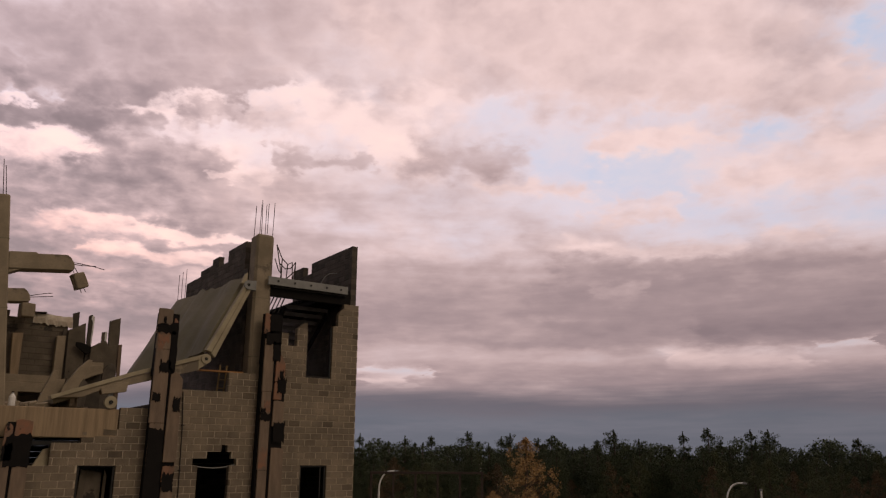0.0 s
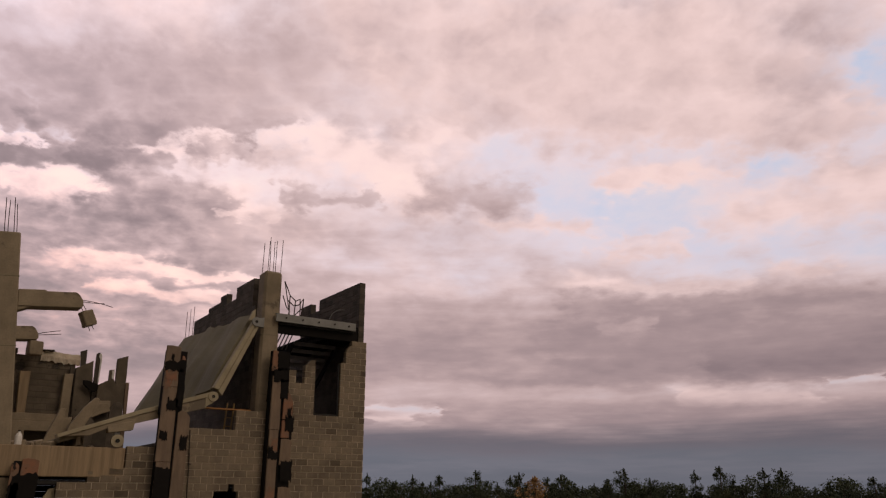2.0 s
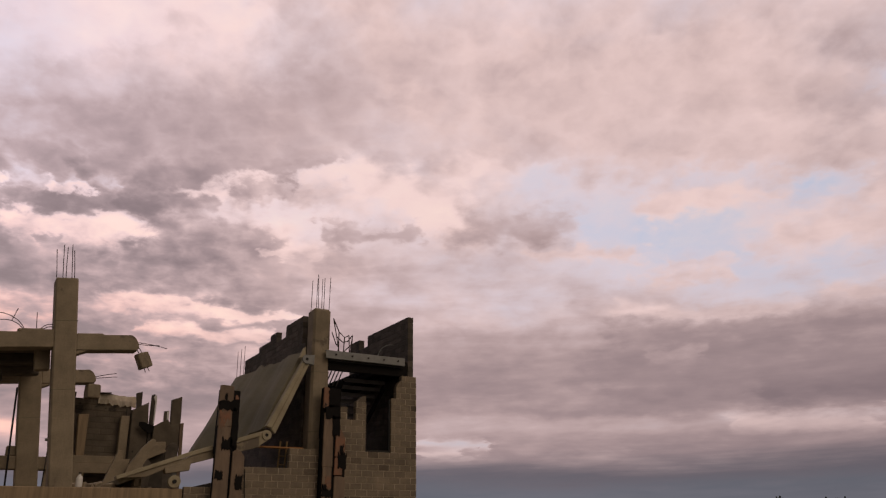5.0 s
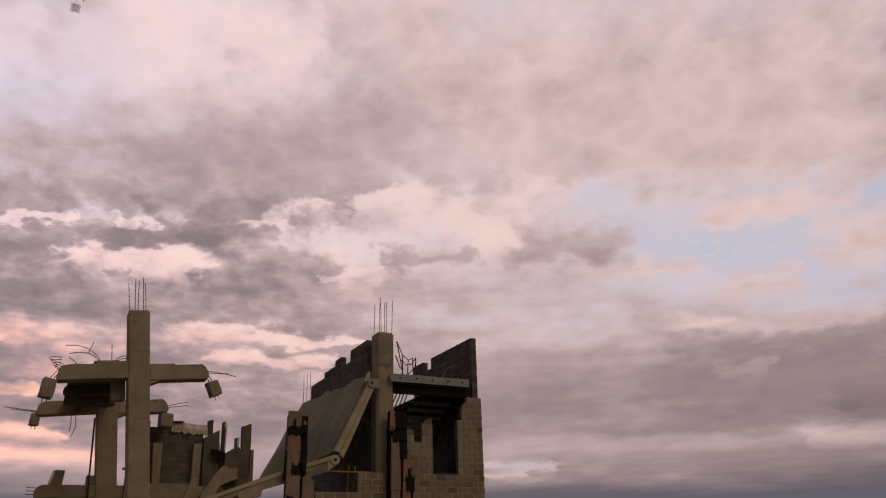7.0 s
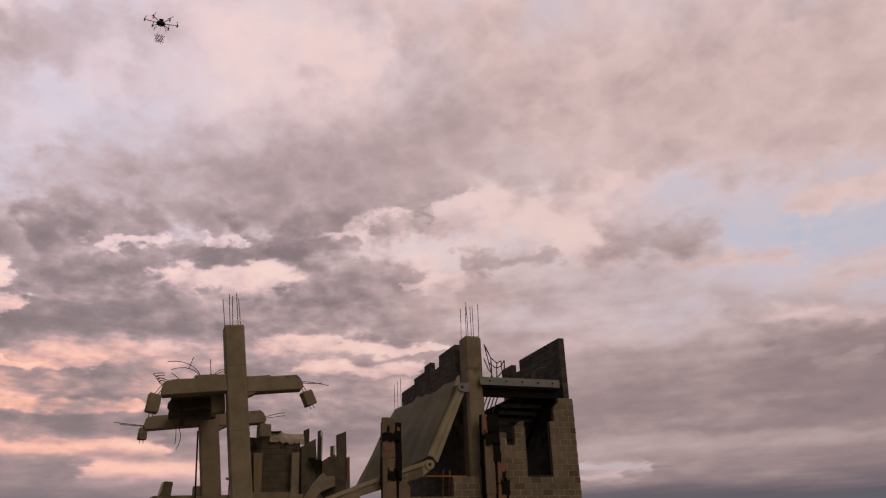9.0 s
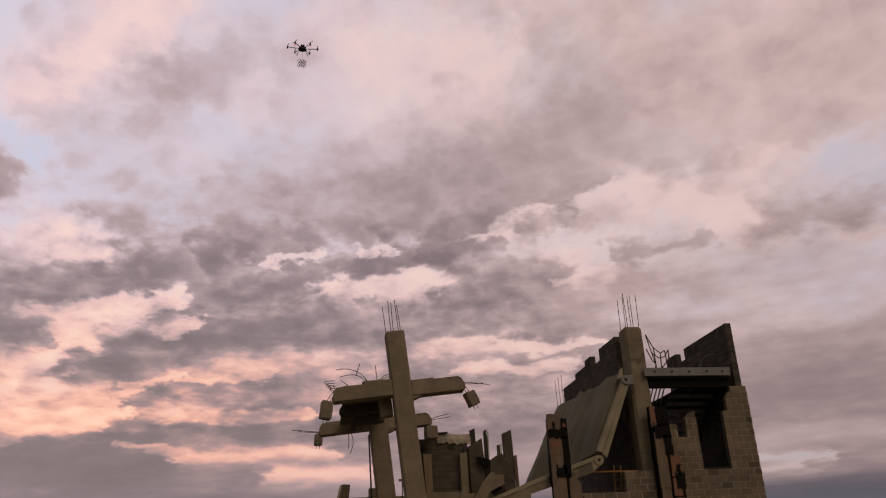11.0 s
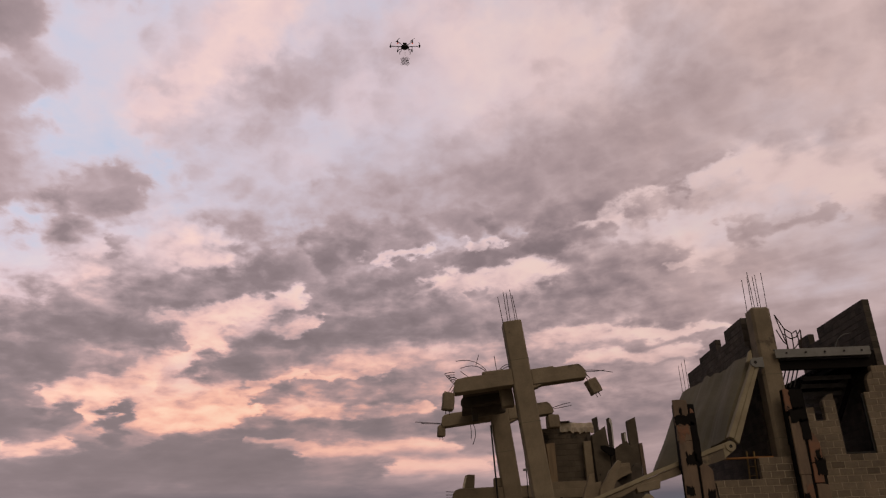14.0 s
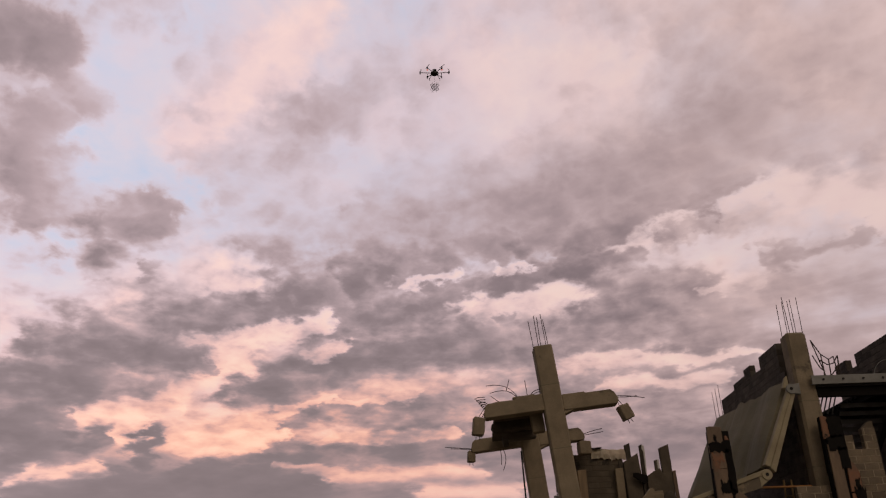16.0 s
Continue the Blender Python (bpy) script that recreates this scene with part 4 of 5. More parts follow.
for pts in (((10.15, 12.97), (10.28, 12.36), (10.37, 11.97), (10.34, 11.83)), ((10.11, 12.48), (10.26, 12.10), (10.37, 11.98), (10.38, 11.83)),
            ((10.15, 12.97), (10.37, 12.51), (10.58, 12.34), (10.74, 12.43)), ((10.30, 12.33), (10.51, 12.17), (10.70, 12.22), (10.87, 12.45)),
            ((10.74, 12.43), (10.76, 12.1), (10.77, 11.83)), ((10.87, 12.45), (10.86, 12.15), (10.55, 11.83)), ((10.58, 12.34), (10.55, 11.83)), ((10.37, 12.51), (10.37, 11.83)), ((10.87, 12.40), (10.80, 11.83))):
    part("rebar", tube([(x, F + 0.1, z) for x, z in pts], 0.019, 5), REBAR, mesh_bars)
wire = thing("bent_wire", "thin bent wire on the block wall", "wire")
part("strand", tube(arc((11.85, F + 0.1, 11.83), (12.45, F + 0.1, 12.28), (-0.08, 0, 0.12)), 0.01, 5), STEEL, wire)
bars = thing("corner_rebar", "upright rebar at the wall's far corner", "rebar")
for k in range(3):
    part("rebar", tube([(9.46 - 0.13 * k, 31.8, 10.4), (9.44 - 0.14 * k, 31.8, 13.45 - 0.14 * k)], 0.010, 5), REBAR, bars)

# ---------------------------------------------------------------- scorched columns in front of the walls


def ragged(x0, x1, z0, z1, seed, tooth=0.045, n=9):
    """An outline with torn edges."""
    rng = random.Random(seed)
    low = [(x0 + (x1 - x0) * k / n, z0 + rng.uniform(-tooth, tooth)) for k in range(n + 1)]
    side = [(x1 + rng.uniform(-tooth, tooth) * 0.4, z0 + (z1 - z0) * k / n) for k in range(1, n)]
    high = [(x1 + (x0 - x1) * k / n, z1 + rng.uniform(-tooth, tooth) * 1.6) for k in range(n + 1)]
    back = [(x0 + rng.uniform(-tooth, tooth) * 0.4, z1 + (z0 - z1) * k / n) for k in range(1, n)]
    return low + side + high + back


def scorched(name, core, boards, burns, label, rusts=()):
    """A burnt steel column: its core, the boards left on it, and the patches burnt black."""
    c = thing(name, label, "column", "scorched columns")
    for x0, x1, z0, z1 in core:
        part("steel_core", prism([(x0, z0), (x1, z0), (x1, z1 - 0.02), (x0 + 0.04, z1)], 23.93, 24.16, 0.008), SOOT, c)
    for k, (x0, x1, z0, z1, tip, mat) in enumerate(boards):
        w = x1 - x0
        out = [(x0, z0), (x1, z0), (x1, z1 - tip), (x1 - 0.3 * w, z1 - tip * 0.3), (x0 + 0.35 * w, z1), (x0 + 0.02, z1 - tip * 0.4)]
        part("board", prism(out, 23.86, 23.925, 0.008), mat, c)
    for k, (x0, x1, z0, z1) in enumerate(rusts):
        part("rust_stain", prism(ragged(x0, x1, z0, z1, k + 3, 0.05), 23.850, 23.858, 0), RUSTY, c)
    for k, (x0, x1, z0, z1) in enumerate(burns):
        part("burnt_patch", prism(ragged(x0, x1, z0, z1, k + int(x0 * 10)), 23.842, 23.858, 0), SOOT, c)
    return c


scorched("scorched_column", ((6.38, 7.02, 8.3, 10.20), (6.38, 7.24, 0.0, 8.3)),
         ((6.36, 6.80, 9.55, 10.32, 0.03, CHAR), (6.37, 6.80, 9.10, 9.54, 0.0, CHAR), (6.38, 6.82, 6.95, 9.09, 0.0, CHAR), (6.40, 6.82, 3.0, 6.94, 0.0, CHAR),
          (6.84, 6.97, 9.55, 10.05, 0.12, RUSTY), (6.88, 7.26, 5.85, 8.44, 0.2, CHAR), (6.88, 7.20, 5.30, 5.75, 0.05, RUSTY), (6.88, 7.24, 3.0, 5.2, 0.1, CHAR)),
         ((6.37, 6.99, 9.58, 9.85), (6.54, 6.62, 9.84, 10.02), (6.54, 6.86, 8.40, 8.74), (6.80, 7.00, 8.5, 9.6), (6.41, 6.64, 7.56, 7.82), (6.39, 6.84, 3.0, 6.80), (7.02, 7.23, 7.30, 7.70), (6.90, 7.22, 5.05, 5.55)),
         "scorched steel column with pinkish boards and black burns", ((6.41, 6.74, 9.30, 9.56), (6.42, 6.60, 9.05, 9.26), (7.10, 7.24, 5.56, 5.72)))
scorched("scorched_column", ((9.70, 10.56, 0.0, 8.9), (9.72, 10.36, 8.9, 10.52)),
         ((9.72, 9.92, 9.85, 10.52, 0.04, RUSTY), (9.76, 10.10, 8.02, 9.72, 0.06, CHAR), (9.76, 10.08, 5.62, 8.01, 0.0, CHAR), (9.76, 10.08, 2.5, 5.61, 0.0, CHAR),
          (10.18, 10.52, 8.35, 9.25, 0.35, RUSTY), (10.16, 10.54, 6.95, 7.75, 0.04, CHAR), (10.16, 10.60, 2.5, 6.3, 0.05, CHAR), (10.16, 10.44, 7.78, 8.33, 0.05, RUSTY)),
         ((9.90, 10.30, 9.90, 10.46), (9.80, 10.30, 9.52, 9.92), (10.06, 10.32, 9.0, 9.60), (10.27, 10.57, 7.98, 8.42), (10.34, 10.46, 8.40, 8.72), (10.21, 10.59, 6.45, 7.10), (9.76, 10.09, 7.12, 7.34), (9.78, 9.92, 7.34, 7.50)),
         "scorched steel column with torn rust-stained boards", ((9.86, 10.06, 7.40, 7.72), (9.78, 10.04, 5.7, 6.25)))
scorched("scorched_column", ((2.79, 3.40, 0.0, 6.88),),
         ((2.74, 2.94, 6.2, 6.85, 0.1, RUSTY), (2.98, 3.40, 6.50, 6.95, 0.05, RUSTY), (2.74, 2.96, 2.0, 6.1, 0.05, CHAR), (3.01, 3.40, 2.0, 5.75, 0.06, CHAR)),
         ((2.80, 3.42, 5.75, 6.55), (2.74, 2.98, 5.9, 6.3)),
         "short scorched steel column, black with rusty boards")

# ---------------------------------------------------------------- the fallen floor
fallen = thing("fallen_floor_panel", "large weathered grey slab hanging from a hinge", "concrete slab")
bm = bmesh.new()
NU, NV = 26, 20
tops, unders = {}, {}
for i in range(NU + 1):
    for j in range(NV + 1):
        s, t = i / NU, j / NV
        jag = 0.05 * noise.noise(Vector((s * 9, 3, 0))) + 0.03 * noise.noise(Vector((s * 27, 7, 0)))
        tt = t * (1.0 + (jag if t > 0.5 else 0)) - (0.22 * max(0.0, 1 - abs(s - 0.52) / 0.16) if t > 0.85 else 0) * (t - 0.85) / 0.15
        if t < 0.2:
            tt += jag * (1 - t / 0.2) * 0.8
        front = Vector((9.16, F + 0.32, 11.72)).lerp(Vector((8.03, F + 0.32, 9.16)), tt)
        rear = Vector((8.56, 29.8, 11.72)).lerp(Vector((7.05, 29.8, 8.80)), tt)
        p = front.lerp(rear, s)
        nrm = Vector((-0.92, 0, 0.39))
        p += nrm * (0.06 * math.sin(s * 15.0 + 1.2 * t) + 0.10 * noise.noise(Vector((s * 2.5, t * 2.0, 5))) + 0.04 * math.sin(t * 3.1) + 0.05 * noise.noise(Vector((s * 14.0, t * 1.2, 2))))
        tops[i, j] = bm.verts.new(p)
        unders[i, j] = bm.verts.new(p - nrm * 0.12)
for i in range(NU):
    for j in range(NV):
        bm.faces.new((tops[i, j], tops[i + 1, j], tops[i + 1, j + 1], tops[i, j + 1]))
        bm.faces.new((unders[i, j], unders[i, j + 1], unders[i + 1, j + 1], unders[i + 1, j]))
for i in range(NU):
    for j in (0, NV):
        bm.faces.new((tops[i, j], unders[i, j], unders[i + 1, j], tops[i + 1, j]))
for j in range(NV):
    for i in (0, NU):
        bm.faces.new((tops[i, j], tops[i, j + 1], unders[i, j + 1], unders[i, j]))
bmesh.ops.recalc_face_normals(bm, faces=bm.faces)
part("panel", bm, SLAB, fallen)
part("edge_beam", prism([(9.16, 11.50), (9.28, 11.50), (8.17, 9.16), (8.01, 9.22)], F + 0.02, F + 0.28, 0.012), GIRDER, fallen, "pale concrete edge beam")
part("edge_web", prism([(9.28, 11.48), (9.40, 11.44), (8.31, 9.00), (8.175, 9.13)], F + 0.06, F + 0.26, 0.012), GIRDER, fallen)
part("lug", prism([(8.98, 11.48), (9.10, 11.80), (9.18, 11.86), (9.18, 11.48)], F + 0.04, F + 0.16, 0.01), GIRDER, fallen)
for c in ((9.22, 11.44), (8.02, 8.94)):
    hinge = part("hinge_plate", disc(c, 0.15, F - 0.02, F + 0.06, 0.055), STEEL if c[1] > 10 else GIRDER, fallen)
    part("hinge_pin", disc(c, 0.05, F - 0.01, F + 0.20, 0.0), DARKSTEEL, hinge)
part("hinge_arm", prism([(9.22, 11.30), (9.50, 11.28), (9.50, 11.62), (9.24, 11.58)], F + 0.04, F + 0.2, 0.01), STEEL, fallen)

girder = thing("fallen_girder", "pale concrete girder fallen at a slant onto the deck", "girder")
part("top_flange", prism([(3.77, 7.62), (5.77, 8.36), (7.80, 9.03), (7.82, 8.90), (5.8, 8.24), (3.80, 7.52)], F - 0.02, F + 0.36, 0.01), GIRDER, girder)
part("web", prism([(3.95, 7.57), (5.8, 8.235), (7.82, 8.895), (7.84, 8.58), (6.75, 8.28), (5.82, 8.02), (5.12, 7.86), (4.6, 7.62)], F + 0.03, F + 0.25, 0.01), CONCRETE, girder)
part("haunch", prism([(5.05, 7.90), (5.80, 8.10), (5.76, 7.82), (5.10, 7.72)], F - 0.01, F + 0.30, 0.01), CONCRETE, girder)
part("end_bracket", prism([(7.78, 9.02), (8.0, 9.10), (8.17, 8.95), (8.06, 8.78), (7.80, 8.60)], F + 0.02, F + 0.14, 0.01), GIRDER, girder)
part("slab", prism([(3.9, 7.56), (5.0, 7.96), (5.05, 7.84), (3.95, 7.42)], F + 0.37, F + 3.2, 0.01), SLAB, girder)
for x in (4.35,):
    z = 7.62 + (x - 3.77) * 0.345
    part("rib", prism([(x, z - 0.14), (x + 0.12, z - 0.10), (x + 0.12, z - 0.42), (x, z - 0.46)], F + 0.38, F + 3.1, 0.01), CONCRETE, girder)
wheel = thing("steel_roller", "pale steel roller under the fallen girder", "roller")
part("rim", disc((5.36, 7.50), 0.175, F - 0.06, F + 0.08, 0.06), GIRDER, wheel)
part("axle", disc((5.36, 7.50), 0.055, F - 0.10, F + 0.12, 0.0), DARKSTEEL, wheel)
part("hanger", box(5.29, 5.43, F + 0.09, F + 0.13, 7.45, 7.80, 0.01), STEEL, wheel)

plank = tagged(part("plank", box(7.90, 9.36, F + 0.30, F + 0.50, 8.60, 8.645, 0.005), WOOD), "orange wooden plank lying across the opening", "plank")
ladder = thing("ladder", "old yellow-brown wooden ladder leaning inside the opening", "ladder")
for x in (8.60, 8.82):
    part("rail", tube([(x, F + 0.55, 7.7), (x + 0.14, F + 0.75, 8.86)], 0.028, 5), LADDERWOOD, ladder)
for k in range(4):
    z = 7.85 + 0.27 * k
    part("rung", tube([(8.62 + 0.03 * k, F + 0.57 + 0.04 * k, z), (8.84 + 0.03 * k, F + 0.57 + 0.04 * k, z)], 0.018, 5), LADDERWOOD, ladder)

# ---------------------------------------------------------------- the frame beside the tower
sp = thing("spandrel_beam", "board-formed concrete beam over the annex", "beam")
part("beam", crumble(box(-7.0, 5.62, F, F + 0.5, 6.5, 7.31, 0.02), 0.006, 2, 1), FORMED, sp)
part("slot_rail", box(3.46, 4.68, F + 0.1, F + 0.2, 6.3, 6.4, 0.005), DARKSTEEL, sp)

LEAN = -6.0


def tee(label, m, upper, width=0.3):
    """A column with a cross beam, both ends of which broke off rounded."""
    t = thing("concrete_tee", label, "concrete frame", "leaning frames", m)
    part("column", crumble(box(-width, width, 0, 0.58, -1.0, 5.33 if upper else 3.78, 0.035), 0.006, 2, 2), CONCRETE, t)
    left = [(-2.12, 3.30), (-width, 3.30), (-width, 3.80), (-0.95, 3.80), (-1.15, 3.74), (-1.75, 3.74), (-2.00, 3.72), (-2.09, 3.64), (-2.16, 3.42)]
    right = [(width, 3.22), (1.94, 3.21), (1.99, 3.27), (1.97, 3.42), (1.90, 3.56), (1.80, 3.66), (1.02, 3.66), (1.0, 3.70), (width, 3.70)]
    part("beam_arm", crumble(prism(left, 0.02, 0.56, 0.015), 0.008, 2, 4), CONCRETE, t)
    part("beam_arm", crumble(prism(right, 0.02, 0.56, 0.015), 0.008, 2, 6), CONCRETE, t)
    part("corbel", prism([(width, 3.10), (width + 0.32, 3.215), (width, 3.215)], 0.06, 0.5, 0.01), CONCRETE, t)
    for z in (2.1, 4.05):
        part("lift_joint", box(-width - 0.006, width + 0.006, -0.006, 0.586, z, z + 0.02, 0.004), SLAB, t)
    if upper:
        standing_bars(t, -0.24, 0.24, 0.1, 0.48, 5.30, 1.12, 5, 8)
        for a, b, sag in (((-1.0, 0.2, 3.78), (-1.95, 0.2, 4.32), (0.12, 0, 0.16)), ((-1.0, 0.35, 3.78), (-1.85, 0.3, 4.1), (0.1, 0, 0.16)), ((-0.72, 0.3, 3.78), (-0.72, 0.3, 4.35), (0, 0, 0)),
                          ((-0.68, 0.3, 3.78), (-0.3, 0.3, 4.0), (-0.02, 0, 0.08)), ((-0.62, 0.2, 3.78), (-0.3, 0.2, 3.9), (0, 0, 0.06)), ((-1.2, 0.3, 4.45), (-1.35, 0.3, 4.1), (0, 0, 0)),
                          ((-1.55, 0.3, 3.72), (-1.85, 0.2, 3.98), (0, 0, 0)), ((1.88, 0.3, 3.50), (2.85, 0.3, 3.30), (0, 0, 0.03)), ((1.88, 0.2, 3.44), (2.6, 0.2, 3.38), (0, 0, -0.02))):
            part("rebar", tube(arc(a, b, sag), 0.011, 5), REBAR, t)
        part("spall", crumble(box(-1.2, -0.55, 0.05, 0.5, 3.74, 3.84, 0.03), 0.03, 2, 9), CONCRETE, t)
    else:
        for a, b, sag in (((-2.1, 0.3, 3.46), (-3.1, 0.3, 3.66), (0, 0, 0.0)), ((-2.1, 0.2, 3.42), (-2.9, 0.2, 3.56), (0, 0, 0)), ((1.9, 0.3, 3.42), (2.7, 0.3, 3.55), (0, 0, 0.02)),
                          ((1.9, 0.2, 3.38), (2.7, 0.2, 3.42), (0, 0, 0)), ((-1.1, 0.3, 3.3), (-1.15, 0.3, 2.75), (0.02, 0, 0)), ((-1.0, 0.3, 3.3), (-1.12, 0.3, 2.55), (0.1, 0, 0))):
            part("rebar", tube(arc(a, b, sag), 0.012, 5), REBAR, t)
    return t


tee("leaning concrete column with a cross beam and bent rebar", pose(2.35, F + 0.02, 7.8, 0, LEAN, 0), True)
tee("leaning concrete column with a cross beam behind the other", pose(1.93, 29.2, 7.62, 0, LEAN, 0), False, 0.33)

deckrest = thing("broken_floor_slab", "broken floor slab coloured dark as in shade, caught between the frames", "concrete slab", m=pose(2.35, F + 0.02, 7.8, 0, LEAN, 0))
# plain concrete; the shade of the underside is put in with the dark colour
part("slab", crumble(prism([(-1.82, 3.42), (-0.34, 3.40), (-0.34, 3.58), (-1.80, 3.58)], 0.58, 4.9, 0.02), 0.03, 3, 12), DARKBLOCK_REST, deckrest)
part("joist", crumble(prism([(-1.94, 3.28), (-1.90, 3.18), (-1.78, 3.12), (-0.34, 3.12), (-0.34, 3.41), (-1.80, 3.42), (-1.90, 3.38)], 1.45, 1.85, 0.03), 0.012, 3, 13), DARKBLOCK_REST, deckrest)
part("joist", crumble(prism([(-1.5, 3.14), (-0.34, 3.12), (-0.34, 3.41), (-1.5, 3.41)], 3.5, 3.85, 0.03), 0.02, 3, 14), DARKBLOCK_REST, deckrest)
part("hanger", crumble(prism([(-1.60, 2.74), (-1.42, 2.74), (-1.37, 3.41), (-1.55, 3.41)], 2.1, 2.3, 0.015), 0.012, 3, 15), DARKBLOCK_REST, deckrest)
part("stub", crumble(box(-0.70, -0.31, 0.62, 1.0, 2.78, 3.41, 0.02), 0.012, 2, 16), CONCRETE, deckrest)

for x, y, z, w, h, tilt, bars_up in ((-0.33, F + 0.15, 10.62, 0.34, 0.54, -8, 0.42), (4.16, F + 0.15, 10.92, 0.33, 0.46, 24, 0.4), (-0.58, 29.4, 10.55, 0.26, 0.40, -5, 0.3), (3.52, 29.4, 10.73, 0.42, 0.46, 2, 0.3)):
    lump = thing("hanging_concrete_lump", "broken lump of concrete hanging from bent rebar", "concrete lump", "hanging lumps", pose(x, y, z, 0, -tilt, 10))
    part("lump", crumble(box(-w / 2, w / 2, -w / 2, w / 2, -h / 2, h / 2, 0.025), 0.022, 3, x), CONCRETE, lump)
    for k in range(2):
        part("rebar", tube(arc((-0.06 + 0.1 * k, 0, h / 2 - 0.05), (-0.02 + 0.05 * k - 0.2 * math.copysign(1, x - 2), 0, h / 2 + bars_up), (0.03, 0, 0.06)), 0.011, 5), REBAR, lump)
        part("rebar", tube([(-0.05 + 0.1 * k, 0, -h / 2 + 0.05), (-0.04 + 0.12 * k, 0, -h / 2 - 0.12)], 0.011, 5), REBAR, lump)
loops = thing("rebar_tangle", "tangle of bent rebar at the beam's broken end", "rebar")
for k in range(4):
    z = 11.1 + 0.09 * k
    part("rebar", tube(arc((-0.02, F + 0.1 + 0.08 * k, z), (-0.08, F + 0.15 + 0.06 * k, z + 0.2), (-0.18 - 0.06 * k, 0, 0.05)), 0.011, 5), REBAR, loops)
cable = thing("hanging_cable", "thin dark cable hanging down the rear column", "cable")
part("cable", tube(arc((2.32, 29.15, 10.7), (2.36, 29.15, 7.3), (0.05, 0, 0)), 0.018, 5), DARKSTEEL, cable)
part("clip", box(2.27, 2.45, 29.1, 29.2, 9.0, 9.08, 0.01), STEEL, cable)
pipe = thing("drain_pipe", "dark pipe standing beside the rear column", "pipe")
part("pipe", tube([(1.34, 29.12, 7.3), (1.22, 29.12, 10.65)], 0.03, 6), DARKSTEEL, pipe)

low = thing("concrete_portal", "low concrete portal with a rounded broken end", "concrete portal")
part("beam", crumble(prism([(-0.25, 8.08), (2.6, 8.10), (2.6, 8.52), (0.0, 8.50), (-0.18, 8.44), (-0.27, 8.28)], 29.25, 29.75, 0.03), 0.008, 2, 5), CONCRETE, low)
part("post", box(0.02, 0.34, 29.3, 29.7, 7.3, 8.09, 0.02), CONCRETE, low)
for k in range(3):
    part("rebar", tube([(-0.22, 29.4, 8.2 + 0.1 * k), (-0.5, 29.4, 8.2 + 0.11 * k)], 0.012, 5), REBAR, low)
tagged(part("parapet_stub", crumble(box(-4.5, -0.05, 29.3, 29.8, 7.2, 8.06, 0.02), 0.01, 2, 3), CONCRETE), "low weathered concrete parapet on the deck", "parapet")
tagged(part("leaning_stub", prism([(0.12, 8.50), (0.52, 8.50), (0.56, 8.96), (0.32, 8.98), (0.20, 8.94)], 29.35, 29.6, 0.015), CONCRETE), "leaning broken concrete stub on the low frame", "concrete stub")
tagged(part("torn_strip", prism([(0.09, 8.52), (0.17, 8.52), (0.27, 8.92), (0.19, 8.90)], 29.30, 29.34, 0.004), TORN), "pale torn strip on the leaning stub", "torn sheet")
tagged(part("low_block", box(1.22, 1.6, 29.3, 29.7, 8.52, 8.82, 0.02), CONCRETE), "concrete lump on the low frame", "concrete lump")

# ---------------------------------------------------------------- wrecked rooms behind
block_wall("wall_wreck", "x", 30.0, 0.2, lambda z: [(2.55, 5.2 - 0.12 * math.floor((z - 7.2) / 1.1))] if z < 10.6 else ([(2.55, 3.1), (3.8, 4.3)] if z < 10.8 else []), 7.2, 10.8, "dusty concrete block wall with a torn top", DUSTY, lambda a, z: z > 8.4)
block_wall("wall_wreck_side", "x", 29.34, 0.2, lambda z: [(5.0, 6.60)], 7.2, 8.5, "broken sooty block wall stub", DUSTY, lambda a, z: z > 8.4)


def lone(name, outline, y0, y1, mat, label, category, group="", rough=0.012, seed=1):
    return tagged(part(name, crumble(prism(outline, y0, y1, 0.01), rough, 2, seed), mat), label, category, group)


PIECES = "standing wreckage"
lone("pilaster", [(3.32, 8.62), (3.57, 8.62), (3.55, 10.02), (3.24, 9.99)], 29.7, 29.98, FORMED, "pale concrete pilaster on the sooty wall", "pilaster", "pilasters", 0.006)
lone("pilaster", [(4.61, 8.5), (4.90, 8.5), (4.89, 10.04), (4.61, 10.02)], 29.7, 29.98, CONCRETE, "grey concrete pilaster on the sooty wall", "pilaster", "pilasters", 0.006)
lone("ledge", [(2.55, 8.38), (4.7, 8.38), (4.7, 8.62), (2.55, 8.62)], 29.5, 29.69, CONCRETE, "concrete ledge under the sooty wall", "ledge", "", 0.006)
lone("low_wall", [(2.4, 7.3), (3.60, 7.3), (3.60, 8.05), (4.45, 8.05), (4.45, 7.3), (4.9, 7.3), (4.9, 8.37), (2.4, 8.37)], 29.4, 29.6, CONCRETE, "low concrete wall with an opening under the ledge", "wall", "", 0.006)
sheet = thing("torn_sheet", "pale torn sheet over the top of the sooty wall", "torn sheet")
bm = bmesh.new()
rows_ = []
for i in range(31):
    t = i / 30
    drop = 0.36 + 0.10 * noise.noise(Vector((t * 9, 0, 2))) + 0.05 * noise.noise(Vector((t * 31, 1, 0)))
    x = 3.82 + 1.26 * t
    top = 10.78 - 0.05 * t + 0.03 * noise.noise(Vector((t * 6, 9, 0)))
    rows_.append([(x, 29.97, top), (x, 29.90 + 0.02 * math.sin(t * 25), top - drop * 0.5), (x + 0.02 * math.sin(t * 40), 29.92 + 0.03 * math.sin(t * 33), top - drop)])
grid = [[bm.verts.new(p) for p in r] for r in rows_]
for a, b in zip(grid, grid[1:]):
    for k in range(2):
        bm.faces.new((a[k], a[k + 1], b[k + 1], b[k]))
bmesh.ops.solidify(bm, geom=list(bm.faces), thickness=0.02)
